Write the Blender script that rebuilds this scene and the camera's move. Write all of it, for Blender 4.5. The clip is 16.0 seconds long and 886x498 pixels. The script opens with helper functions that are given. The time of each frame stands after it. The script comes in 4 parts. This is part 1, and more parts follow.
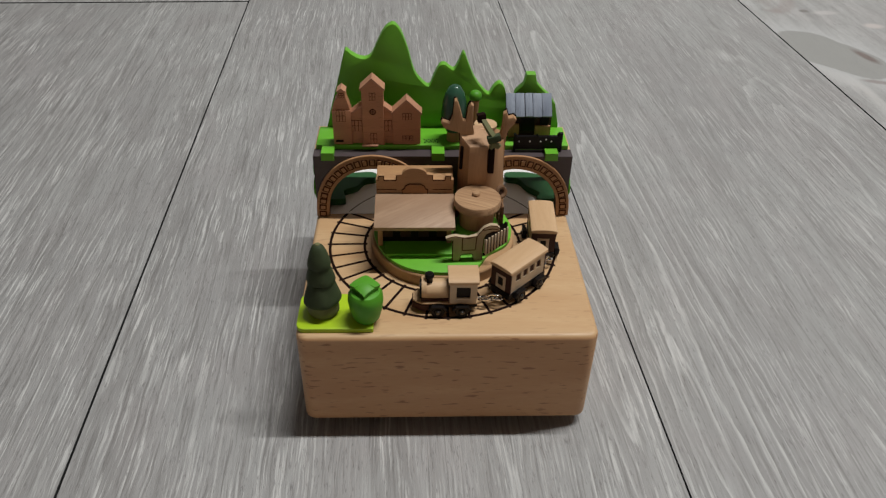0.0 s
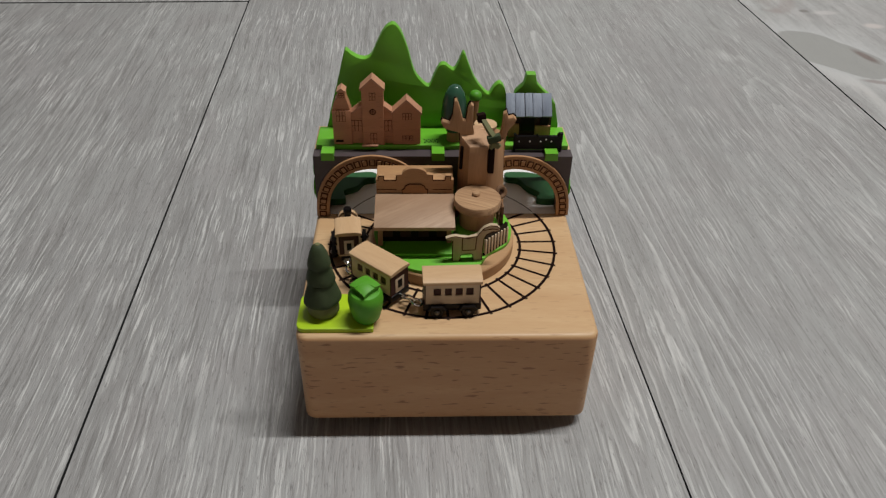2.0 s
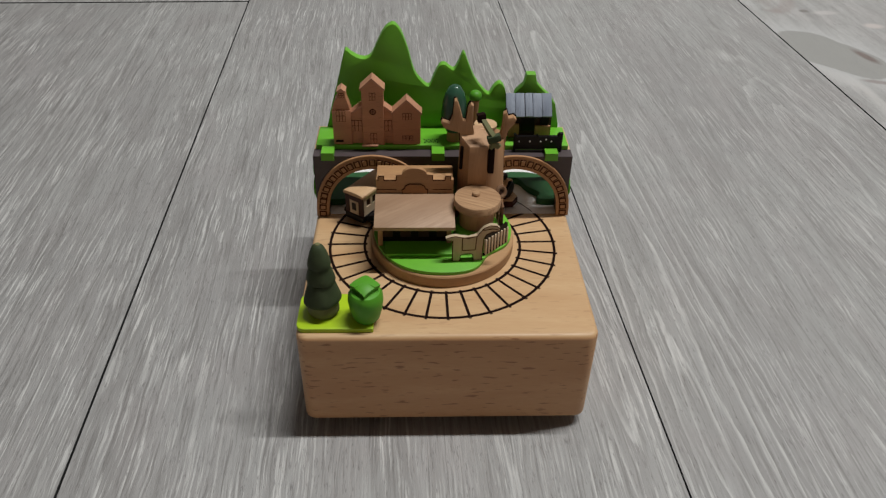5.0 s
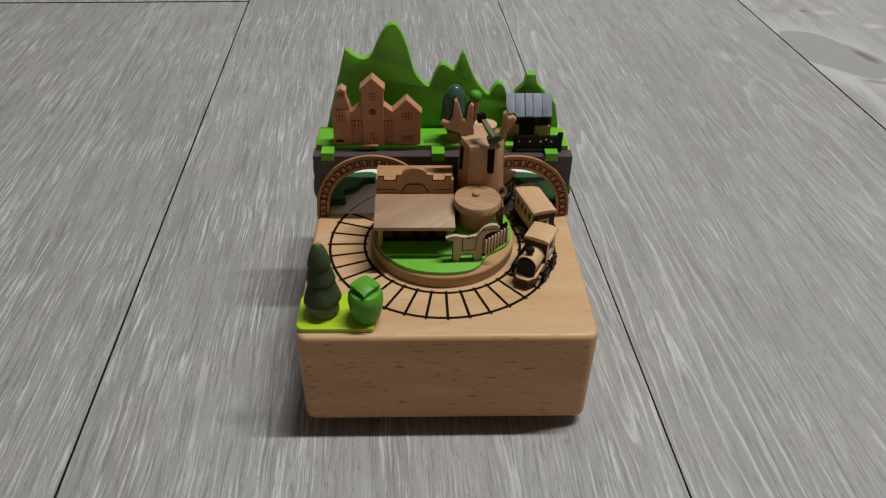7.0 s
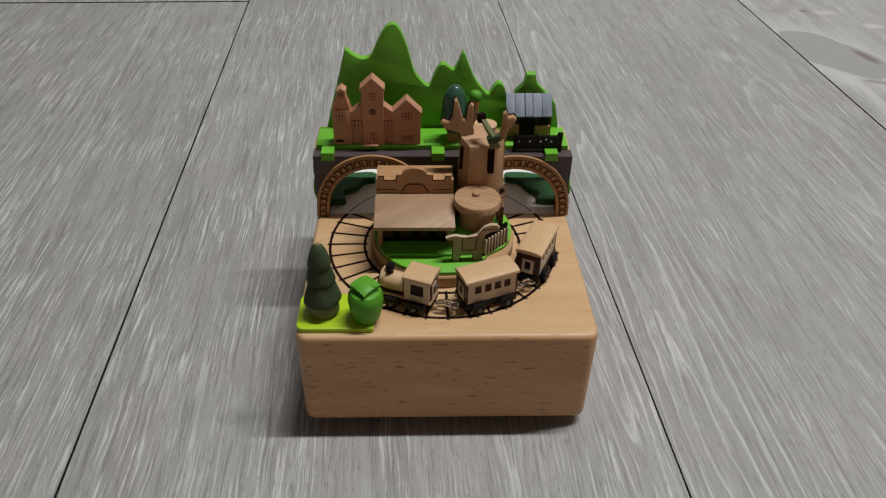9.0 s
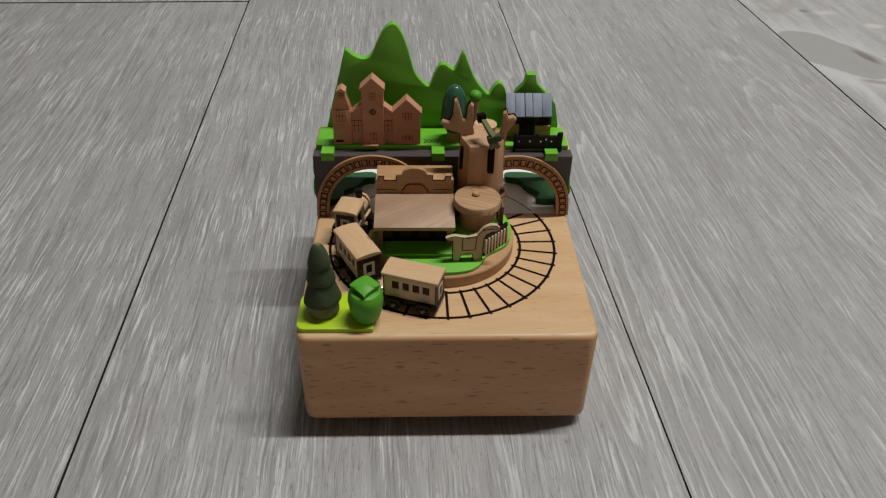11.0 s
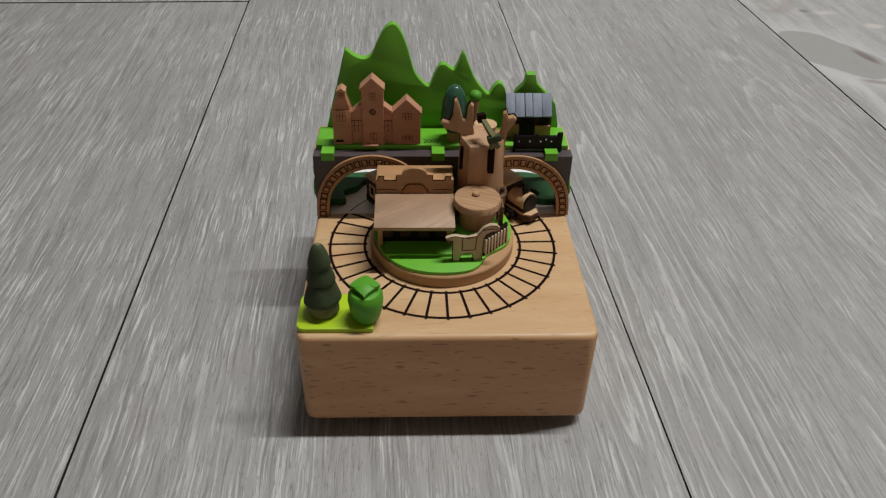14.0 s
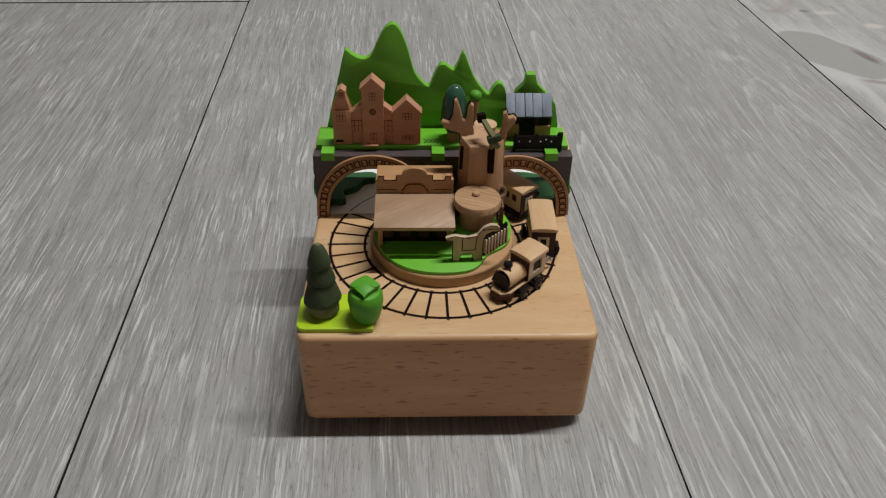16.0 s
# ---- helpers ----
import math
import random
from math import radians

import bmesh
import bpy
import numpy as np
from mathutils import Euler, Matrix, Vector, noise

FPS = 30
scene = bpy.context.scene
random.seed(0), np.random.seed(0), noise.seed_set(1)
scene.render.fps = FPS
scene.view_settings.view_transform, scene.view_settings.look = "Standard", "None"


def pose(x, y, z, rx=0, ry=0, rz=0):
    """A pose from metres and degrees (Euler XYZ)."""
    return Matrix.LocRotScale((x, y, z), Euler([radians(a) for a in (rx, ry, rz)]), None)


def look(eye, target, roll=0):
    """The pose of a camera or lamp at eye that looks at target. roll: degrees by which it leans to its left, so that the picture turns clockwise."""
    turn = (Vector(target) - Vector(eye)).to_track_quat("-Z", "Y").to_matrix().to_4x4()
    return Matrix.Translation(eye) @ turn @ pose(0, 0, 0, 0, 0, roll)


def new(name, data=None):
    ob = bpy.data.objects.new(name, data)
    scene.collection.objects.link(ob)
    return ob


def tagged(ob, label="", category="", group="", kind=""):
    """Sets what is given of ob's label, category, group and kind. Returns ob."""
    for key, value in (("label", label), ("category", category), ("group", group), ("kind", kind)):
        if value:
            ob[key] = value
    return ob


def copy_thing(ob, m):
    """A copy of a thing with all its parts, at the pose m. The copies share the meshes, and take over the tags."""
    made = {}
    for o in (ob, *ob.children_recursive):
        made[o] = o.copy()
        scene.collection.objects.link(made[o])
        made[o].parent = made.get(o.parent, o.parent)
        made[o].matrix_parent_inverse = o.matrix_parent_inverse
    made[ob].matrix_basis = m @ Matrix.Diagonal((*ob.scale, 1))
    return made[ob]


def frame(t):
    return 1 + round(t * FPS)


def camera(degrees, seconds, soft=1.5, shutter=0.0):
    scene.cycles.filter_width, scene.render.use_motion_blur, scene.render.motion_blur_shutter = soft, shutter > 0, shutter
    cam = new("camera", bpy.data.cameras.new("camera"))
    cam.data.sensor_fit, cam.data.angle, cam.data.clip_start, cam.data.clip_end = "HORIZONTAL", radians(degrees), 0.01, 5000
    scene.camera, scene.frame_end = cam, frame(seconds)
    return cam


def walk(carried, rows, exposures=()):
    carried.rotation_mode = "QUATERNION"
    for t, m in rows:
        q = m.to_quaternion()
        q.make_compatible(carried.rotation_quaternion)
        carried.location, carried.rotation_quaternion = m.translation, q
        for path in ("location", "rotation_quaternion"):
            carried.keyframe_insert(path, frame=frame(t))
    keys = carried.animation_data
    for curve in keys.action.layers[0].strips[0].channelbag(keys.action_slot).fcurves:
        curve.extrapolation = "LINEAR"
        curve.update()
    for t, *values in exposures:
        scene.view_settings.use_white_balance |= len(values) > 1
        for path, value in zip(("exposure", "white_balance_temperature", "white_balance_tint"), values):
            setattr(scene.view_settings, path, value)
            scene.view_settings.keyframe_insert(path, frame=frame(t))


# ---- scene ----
cam = camera(61.15, 16.0, soft=1.3)
CAM = look((-0.01057, -0.18973, 0.22597), (0.02287, 0.60783, -0.37634), 1.31)
walk(cam, [(0.0, CAM), (16.0, CAM)])

# ---- numbers of the plan ----
W, D, H = 0.1070, 0.1260, 0.0441       # wooden base
TX, TY = -0.0006, 0.0552              # centre of the round track
ZD = H + 0.005                        # top of the round island
ZG = ZD + 0.0015                      # top of its grass
YB, ZL, ZT = 0.0760, 0.0724, 0.0745   # bridge front, ledge, top of the upper grass
GAP = 0.003                           # the base stands this far above the floor on its foot
PHI = 2.59                            # turn of the floor boards

# ---- light ----
world = bpy.data.worlds.new("world")
scene.world = world
world.use_nodes = True
world.node_tree.nodes["Background"].inputs[0].default_value = (0.9, 0.95, 1.0, 1)
world.node_tree.nodes["Background"].inputs[1].default_value = 0.05


def area_lamp(name, eye, target, sx, sy, power, colour):
    d = bpy.data.lights.new(name, "AREA")
    d.shape, d.size, d.size_y, d.energy, d.color = "RECTANGLE", sx, sy, power, colour
    ob = new(name, d)
    ob.matrix_world = look(eye, target)
    return ob


area_lamp("ceiling_lamp", (0.78, 0.24, 2.36), (0.78, 0.24, 0), 1.25, 0.06, 60.5, (0.995, 1.0, 0.978))
scene.view_settings.exposure = 0.0


# ---- materials ----
class Nodes:
    """A short way to write node trees."""

    def __init__(self, name, rough=0.5, metal=0.0):
        self.m = bpy.data.materials.new(name)
        self.m.use_nodes = True
        self.t = self.m.node_tree
        self.b = self.t.nodes["Principled BSDF"]
        self.b.inputs["Roughness"].default_value = rough
        self.b.inputs["Metallic"].default_value = metal
        self.tc = self.t.nodes.new("ShaderNodeTexCoord")

    def n(self, kind, **sockets):
        node = self.t.nodes.new("ShaderNode" + kind)
        for k, v in sockets.items():
            self.put(node.inputs[k.replace("_", " ")], v)
        return node

    def put(self, socket, v):
        if isinstance(v, bpy.types.NodeSocket):
            self.t.links.new(v, socket)
        else:
            socket.default_value = v

    def coords(self, scale, rot=(0, 0, 0), spread=0.0):
        src = self.tc.outputs["Object"]
        if any(rot):
            src = self.n("Mapping", Vector=src, Rotation=rot).outputs[0]
        mp = self.n("Mapping", Vector=src, Scale=scale)
        if spread:
            info = self.t.nodes.new("ShaderNodeObjectInfo")
            sc = self.n("VectorMath")
            sc.operation = "SCALE"
            self.put(sc.inputs[0], (spread, spread * 1.7, spread * 0.6))
            self.put(sc.inputs["Scale"], info.outputs["Random"])
            self.put(mp.inputs["Location"], sc.outputs[0])
        return mp.outputs[0]

    def noise(self, vec, scale=1.0, detail=4.0, rough=0.55, warp=0.0):
        return self.n("TexNoise", Vector=vec, Scale=scale, Detail=detail, Roughness=rough, Distortion=warp).outputs["Fac"]

    def ramp(self, fac, *stops):
        r = self.n("ValToRGB", Fac=fac)
        e = r.color_ramp.elements
        while len(e) < len(stops):
            e.new(0.5)
        for el, (p, c) in zip(e, stops):
            el.position = p
            el.color = (*c, 1) if isinstance(c, tuple) else (c, c, c, 1)
        return r.outputs[0]

    def mix(self, fac, a, b, mode="MIX"):
        m = self.t.nodes.new("ShaderNodeMix")
        m.data_type, m.blend_type = "RGBA", mode
        self.put(m.inputs[0], fac)
        self.put(m.inputs[6], (*a, 1) if isinstance(a, tuple) else a)
        self.put(m.inputs[7], (*b, 1) if isinstance(b, tuple) else b)
        return m.outputs[2]

    def done(self, colour, height=None, bump=0.2, dist=0.0002, rough=None, gloss=0.5):
        self.b.inputs["Specular IOR Level"].default_value = gloss
        self.put(self.b.inputs["Base Color"], (*colour, 1) if isinstance(colour, tuple) else colour)
        if height is not None:
            bp = self.n("Bump", Height=height, Strength=bump, Distance=dist)
            self.put(self.b.inputs["Normal"], bp.outputs[0])
        if rough is not None:
            self.put(self.b.inputs["Roughness"], rough)
        return self.m


def wood(name, light, dark, fleck, along=(0.12, 1, 1), scale=900, rough=0.5, flecks=0.5, spread=0.02, flat=1.0, turn=0.0, vein=0.55):
    """Fine-grained beech: soft bands and short dark ray flecks along the grain; flat: how many flecks the flat-sawn upper face shows."""
    k = Nodes(name, rough)
    a = tuple(scale * v for v in along)
    rot = (0, 0, radians(turn))
    band = k.noise(k.coords(tuple(0.16 * v for v in a), rot, spread=spread), 1, 3, 0.5, 0.6)
    fine = k.noise(k.coords(tuple(2.2 * v for v in a), rot, spread=spread), 1, 4, 0.6)
    fl = k.noise(k.coords(tuple(1.6 * v * (1.25 if v < 1 else 1) for v in a), rot, spread=spread * 2), 1, 1.0, 0.4)
    col = k.mix(k.ramp(band, (0.3, 0.0), (0.72, 1.0)), light, dark)
    col = k.mix(k.ramp(fine, (0.35, 0.0), (0.75, vein)), col, dark)
    mask = k.ramp(fl, (0.635, 0.0), (0.70, flecks))
    if flat < 1:
        geo = k.t.nodes.new("ShaderNodeNewGeometry")
        sep = k.n("SeparateXYZ", Vector=geo.outputs["Normal"])
        up = k.ramp(sep.outputs["Z"], (0.4, 1.0), (0.8, flat))
        mask = k.mix(1.0, mask, up, "MULTIPLY")
        col = k.mix(1.0, col, k.ramp(sep.outputs["Z"], (0.4, (1.0, 0.87, 0.79)), (0.8, (1.0, 1.0, 1.0))), "MULTIPLY")   # sides tinted redder and a little darker than the top
    col = k.mix(mask, col, fleck)
    return k.done(col, fine, 0.12, 0.0001, k.ramp(fine, (0.2, rough - 0.06), (0.8, rough + 0.1)))


def painted(name, colour, other, rough=0.4, scale=700, bump=0.1, gloss=0.5):
    """Paint on wood with faint cloudiness and grain showing through."""
    k = Nodes(name, rough)
    big = k.noise(k.coords((scale * 0.15,) * 3, spread=0.01), 1, 3)
    fine = k.noise(k.coords((scale * 0.3, scale * 2, scale * 2), spread=0.01), 1, 4)
    col = k.mix(k.ramp(big, (0.3, 0.0), (0.7, 1.0)), colour, other)
    col = k.mix(k.ramp(fine, (0.45, 0.0), (0.8, 0.35)), col, other)
    return k.done(col, fine, bump, 0.0001, gloss=gloss)


BEECH = wood("beech", (0.595, 0.400, 0.220), (0.500, 0.300, 0.148), (0.19, 0.065, 0.025), (0.17, 1, 1), 560, 0.46, 0.62, flat=0.28)
PALE = wood("pale_plywood", (0.63, 0.425, 0.245), (0.52, 0.325, 0.17), (0.42, 0.27, 0.15), (0.12, 1, 1), 1400, 0.55, 0.3)
PLYSIDE = wood("ply_side", (0.62, 0.49, 0.345), (0.53, 0.40, 0.265), (0.42, 0.29, 0.18), (0.12, 1, 1), 1400, 0.6, 0.3)
PLY = wood("roof_veneer", (0.50, 0.335, 0.215), (0.30, 0.18, 0.105), (0.30, 0.18, 0.10), (0.05, 1, 1), 480, 0.55, 0.35, turn=-32, vein=0.9)
LIDWOOD = wood("lid_wood", (0.52, 0.325, 0.18), (0.29, 0.155, 0.075), (0.22, 0.11, 0.05), (0.07, 1, 1), 420, 0.5, 0.5, turn=25, vein=1.0)
TRUNK = wood("trunk_wood", (0.50, 0.285, 0.145), (0.36, 0.19, 0.09), (0.26, 0.13, 0.06), (1, 1, 0.12), 900, 0.55, 0.3)
REDWOOD = wood("manor_wood", (0.56, 0.262, 0.14), (0.46, 0.205, 0.105), (0.27, 0.125, 0.07), (0.15, 1, 1), 1300, 0.55, 0.35)
REDROOF = wood("manor_roof_wood", (0.54, 0.275, 0.165), (0.45, 0.22, 0.13), (0.28, 0.12, 0.07), (1, 0.15, 1), 1200, 0.5, 0.3)
GABLE = wood("gable_wood", (0.48, 0.27, 0.125), (0.38, 0.20, 0.09), (0.24, 0.12, 0.06), (0.12, 1, 1), 1300, 0.55, 0.35)
RAILWOOD = wood("railing_wood", (0.22, 0.115, 0.055), (0.13, 0.065, 0.03), (0.06, 0.03, 0.015), (0.3, 1, 1), 1300, 0.55, 0.3)
BRANCH = wood("branch_wood", (0.55, 0.44, 0.30), (0.47, 0.36, 0.23), (0.36, 0.25, 0.14), (1, 1, 0.15), 900, 0.5, 0.3)
DISC = wood("disc_wood", (0.52, 0.31, 0.155), (0.40, 0.225, 0.108), (0.34, 0.19, 0.10), (0.15, 1, 1), 800, 0.48, 0.4)
AMBER = wood("amber_wood", (0.40, 0.19, 0.065), (0.32, 0.145, 0.05), (0.2, 0.09, 0.03), (0.15, 1, 1), 1300, 0.55, 0.3)
ARCHWOOD = wood("arch_plywood", (0.47, 0.25, 0.115), (0.38, 0.195, 0.088), (0.22, 0.11, 0.05), (0.3, 1, 1), 1300, 0.6, 0.3)
BURNT = painted("burnt_line", (0.010, 0.004, 0.003), (0.016, 0.007, 0.005), 0.9, gloss=0.08)
SCORCH = painted("scorched_brown", (0.085, 0.030, 0.012), (0.060, 0.020, 0.009), 0.8, gloss=0.15)
ROAD = painted("grey_paint", (0.80, 0.78, 0.77), (0.77, 0.75, 0.74), 0.5)
OLIVE = painted("olive_green", (0.19, 0.19, 0.085), (0.13, 0.13, 0.055), 0.6, 900, gloss=0.3)
DARKWOOD = painted("dark_stain", (0.050, 0.022, 0.013), (0.030, 0.013, 0.008), 0.6, gloss=0.25)
MAROON = painted("maroon_stain", (0.036, 0.009, 0.006), (0.050, 0.014, 0.009), 0.5, gloss=0.25)
BRIDGE = painted("bridge_paint", (0.075, 0.056, 0.060), (0.058, 0.042, 0.045), 0.5)
BLACK = painted("black_plastic", (0.006, 0.005, 0.005), (0.009, 0.007, 0.007), 0.35, gloss=0.16)
GRASS = painted("grass_green", (0.145, 0.46, 0.024), (0.12, 0.40, 0.02), 0.45)
MOUNT = painted("mountain_green", (0.15, 0.45, 0.024), (0.13, 0.40, 0.02), 0.45)
LIME = painted("lime_green", (0.42, 0.60, 0.015), (0.37, 0.55, 0.012), 0.4)
BUSHGREEN = painted("bush_green", (0.090, 0.33, 0.018), (0.070, 0.27, 0.014), 0.5, gloss=0.35)
PINE = painted("pine_green", (0.056, 0.076, 0.034), (0.036, 0.050, 0.022), 0.7, 1100, bump=0.5, gloss=0.25)
DEEPGREEN = painted("deep_green", (0.030, 0.105, 0.036), (0.024, 0.085, 0.03), 0.6, gloss=0.2)
TEAL = painted("teal_gloss", (0.025, 0.07, 0.045), (0.035, 0.10, 0.06), 0.22)
SLATE = wood("slate_blue", (0.30, 0.335, 0.40), (0.17, 0.20, 0.26), (0.10, 0.11, 0.14), (1, 0.10, 1), 1500, 0.6, 0.5, spread=0.05, vein=0.8)
WHITE = painted("white_dot", (0.8, 0.8, 0.78), (0.7, 0.7, 0.68), 0.4)
ROOMWALL = painted("wall_paint", (0.16, 0.158, 0.156), (0.15, 0.148, 0.146), 0.8, 20)
PALEWALL = painted("pale_wall_paint", (0.80, 0.79, 0.77), (0.77, 0.76, 0.74), 0.8, 20)
# reflector tone for the unseen south wall, warms and lifts front faces
BOUNCEWALL = painted("warm_bounce_paint", (0.44, 0.315, 0.245), (0.42, 0.30, 0.235), 0.8, 20)
PLASTER = painted("ceiling_paint", (0.27, 0.27, 0.265), (0.25, 0.25, 0.245), 0.8, 20)
k = Nodes("chrome", 0.12, 1.0)
CHROME = k.done((0.9, 0.89, 0.87))
k = Nodes("dull_steel", 0.35, 1.0)
STEEL = k.done((0.10, 0.095, 0.09))


def laminate(name, stretch=0.075, lines_on=1.0, lift=1.0, knots=0.0, flames=()):
    """Grey brushed oak board: thin pale grain lines that bend into flames, short dark pores, soft clouds."""
    k = Nodes(name, 0.45)
    sp = 40.0
    wob = k.noise(k.coords((26, 7, 26), spread=sp + 5), 1, 3, 0.55)
    off = k.n("VectorMath")
    off.operation = "MULTIPLY_ADD"
    k.put(off.inputs[0], wob)
    k.put(off.inputs[1], (0.0085, 0.0, 0.0))
    k.put(off.inputs[2], k.coords((1.0, 1.0, 1.0), spread=sp))
    ripple = k.n("VectorMath")
    ripple.operation = "MULTIPLY_ADD"
    k.put(ripple.inputs[0], k.noise(k.coords((75, 34, 75), spread=sp + 2), 1, 2, 0.5))
    k.put(ripple.inputs[1], (0.0026, 0.0, 0.0))
    k.put(ripple.inputs[2], off.outputs[0])
    flow = ripple.outputs[0]

    def grain(fx, fy, detail, rough, shift):
        """Long streaks that follow the board, gently swaying."""
        m = k.n("Mapping", Vector=flow, Scale=(fx, fy * stretch / 0.075, fx), Location=(shift, 0.37 * shift, 0))
        return k.noise(m.outputs[0], 1, detail, rough)
    line = grain(980, 30, 5, 0.58, 0.0)
    vein = grain(800, 20, 4, 0.55, 13.0)
    wide = grain(120, 4.0, 3, 0.5, 29.0)
    dash = k.noise(k.coords((1050, 50, 1050), spread=sp), 1, 5, 0.62, 0.3)
    pore = k.noise(k.coords((1700, 210, 1700), spread=sp + 7), 1, 3, 0.6, 0.2)
    mid = k.noise(k.coords((150, 14, 150), spread=sp), 1, 4, 0.55, 0.6)
    patch = k.noise(k.coords((30, 14, 30), spread=sp + 3), 1, 3, 0.5, 0.4)
    big = k.noise(k.coords((9, 4, 9), spread=sp), 1, 3, 0.5, 0.3)
    tint = k.noise(k.coords((34, 20, 34), spread=sp + 9), 1, 3, 0.5, 0.4)
    col = k.mix(k.ramp(big, (0.3, 0.0), (0.7, 1.0)), tuple(lift * v for v in (0.292, 0.286, 0.284)), tuple(lift * v for v in (0.358, 0.358, 0.351)))
    col = k.mix(k.ramp(tint, (0.45, 0.0), (0.70, 0.7)), col, tuple(lift * v for v in (0.318, 0.303, 0.300)))
    col = k.mix(k.ramp(mid, (0.30, 0.5), (0.55, 0.0)), col, (0.22, 0.212, 0.206))
    col = k.mix(k.ramp(wide, (0.34, 0.42), (0.54, 0.0)), col, (0.225, 0.217, 0.212))
    col = k.mix(k.ramp(vein, (0.37, 0.62 * lines_on), (0.45, 0.0)), col, (0.165, 0.157, 0.152))
    lines = k.mix(1.0, k.ramp(line, (0.53, 0.0), (0.60, 0.80 * lines_on)), k.ramp(dash, (0.36, 0.35), (0.56, 1.0)), "MULTIPLY")
    lines = k.mix(1.0, lines, k.ramp(patch, (0.38, 0.15), (0.60, 1.0)), "MULTIPLY")
    col = k.mix(lines, col, (0.60, 0.595, 0.585))
    col = k.mix(k.ramp(dash, (0.55, 0.0), (0.74, 0.20 * lines_on)), col, (0.54, 0.53, 0.52))
    col = k.mix(k.ramp(dash, (0.32, 0.40 * lines_on), (0.45, 0.0)), col, (0.17, 0.162, 0.157))
    col = k.mix(k.ramp(pore, (0.31, 0.60), (0.41, 0.0)), col, (0.13, 0.120, 0.118))
    if flames:
        sway = k.noise(k.coords((60, 9, 60)), 1, 4, 0.5)
        ragged = k.noise(k.coords((260, 24, 260)), 1, 5, 0.65)
    for cx, cy, rx, ry, rings, reach, most in flames:
        # nested grain loops: a pale line with a darker early-wood band behind it
        at = k.n("Mapping", Vector=k.tc.outputs["Object"], Location=(-cx, -cy, 0)).outputs[0]
        at = k.n("Mapping", Vector=at, Scale=(1 / rx, 1 / ry, 0)).outputs[0]
        far = k.n("VectorMath", Vector=at)
        far.operation = "LENGTH"
        bent = k.n("Math")
        bent.operation = "MULTIPLY_ADD"
        k.put(bent.inputs[0], sway)
        k.put(bent.inputs[1], 1.5)
        k.put(bent.inputs[2], far.outputs["Value"])
        turns = k.n("Math")
        turns.operation = "MULTIPLY"
        k.put(turns.inputs[0], bent.outputs[0])
        k.put(turns.inputs[1], rings)
        saw = k.n("Math")
        saw.operation = "FRACT"
        k.put(saw.inputs[0], turns.outputs[0])
        near = k.n("Math")
        near.operation = "DIVIDE"
        k.put(near.inputs[0], far.outputs["Value"])
        k.put(near.inputs[1], reach)
        mask = k.mix(1.0, k.ramp(near.outputs[0], (0.45, most), (1.0, 0.0)), k.ramp(ragged, (0.38, 0.3), (0.58, 1.0)), "MULTIPLY")
        dark = k.mix(1.0, mask, k.ramp(saw.outputs[0], (0.0, 0.55), (0.55, 0.1), (0.80, 0.0)), "MULTIPLY")
        pale = k.mix(1.0, mask, k.ramp(saw.outputs[0], (0.74, 0.0), (0.90, 1.0), (0.96, 1.0), (1.0, 0.0)), "MULTIPLY")
        col = k.mix(dark, col, (0.20, 0.193, 0.187))
        col = k.mix(pale, col, (0.56, 0.555, 0.545))
    if knots:
        blot = k.noise(k.coords((16, 7, 16), spread=sp + 11), 1, 3, 0.5, 1.2)
        col = k.mix(k.ramp(blot, (0.62, 0.0), (0.72, knots)), col, (0.27, 0.225, 0.21))
        col = k.mix(k.ramp(blot, (0.28, knots), (0.40, 0.0)), col, (0.50, 0.485, 0.47))
        # one large grain loop with a brown inner ring
        warp = k.noise(k.coords((24, 24, 24)), 1, 3, 0.5)

        def ring(cx, cy, rx, ry, tilt, bend):
            at = k.n("Mapping", Vector=k.tc.outputs["Object"], Location=(-cx, -cy, 0)).outputs[0]
            at = k.n("Mapping", Vector=at, Rotation=(0, 0, radians(tilt))).outputs[0]
            at = k.n("Mapping", Vector=at, Scale=(1 / rx, 1 / ry, 0)).outputs[0]
            far = k.n("VectorMath", Vector=at)
            far.operation = "LENGTH"
            add = k.n("Math")
            add.operation = "MULTIPLY_ADD"
            k.put(add.inputs[0], warp)
            k.put(add.inputs[1], bend)
            k.put(add.inputs[2], far.outputs["Value"])
            half = k.n("Math")
            half.operation = "MULTIPLY"
            k.put(half.inputs[0], add.outputs[0])
            k.put(half.inputs[1], 0.25)
            return half.outputs[0]

        outer = ring(-0.084, 0.399, 0.029, 0.054, -25, 0.5)
        col = k.mix(k.ramp(outer, (0.302, 0.92), (0.312, 0.0)), col, (0.285, 0.282, 0.270))
        col = k.mix(k.ramp(outer, (0.302, 0.0), (0.315, 0.65), (0.37, 0.40), (0.52, 0.0)), col, (0.47, 0.47, 0.47))
        for cx, cy, rx, ry, tilt, shade, most in ((-0.060, 0.393, 0.0050, 0.018, -14, (0.17, 0.130, 0.120), 0.9), (-0.075, 0.345, 0.014, 0.004, 20, (0.22, 0.18, 0.17), 0.7),
                                                  (-0.0620, 0.4950, 0.0055, 0.0050, 0, (0.16, 0.14, 0.13), 0.8), (-0.017, 0.457, 0.010, 0.007, 10, (0.52, 0.47, 0.45), 0.8), (-0.045, 0.490, 0.014, 0.006, 0, (0.50, 0.47, 0.46), 0.6)):
            col = k.mix(k.ramp(ring(cx, cy, rx, ry, tilt, 0.6), (0.20, most), (0.34, 0.0)), col, shade)
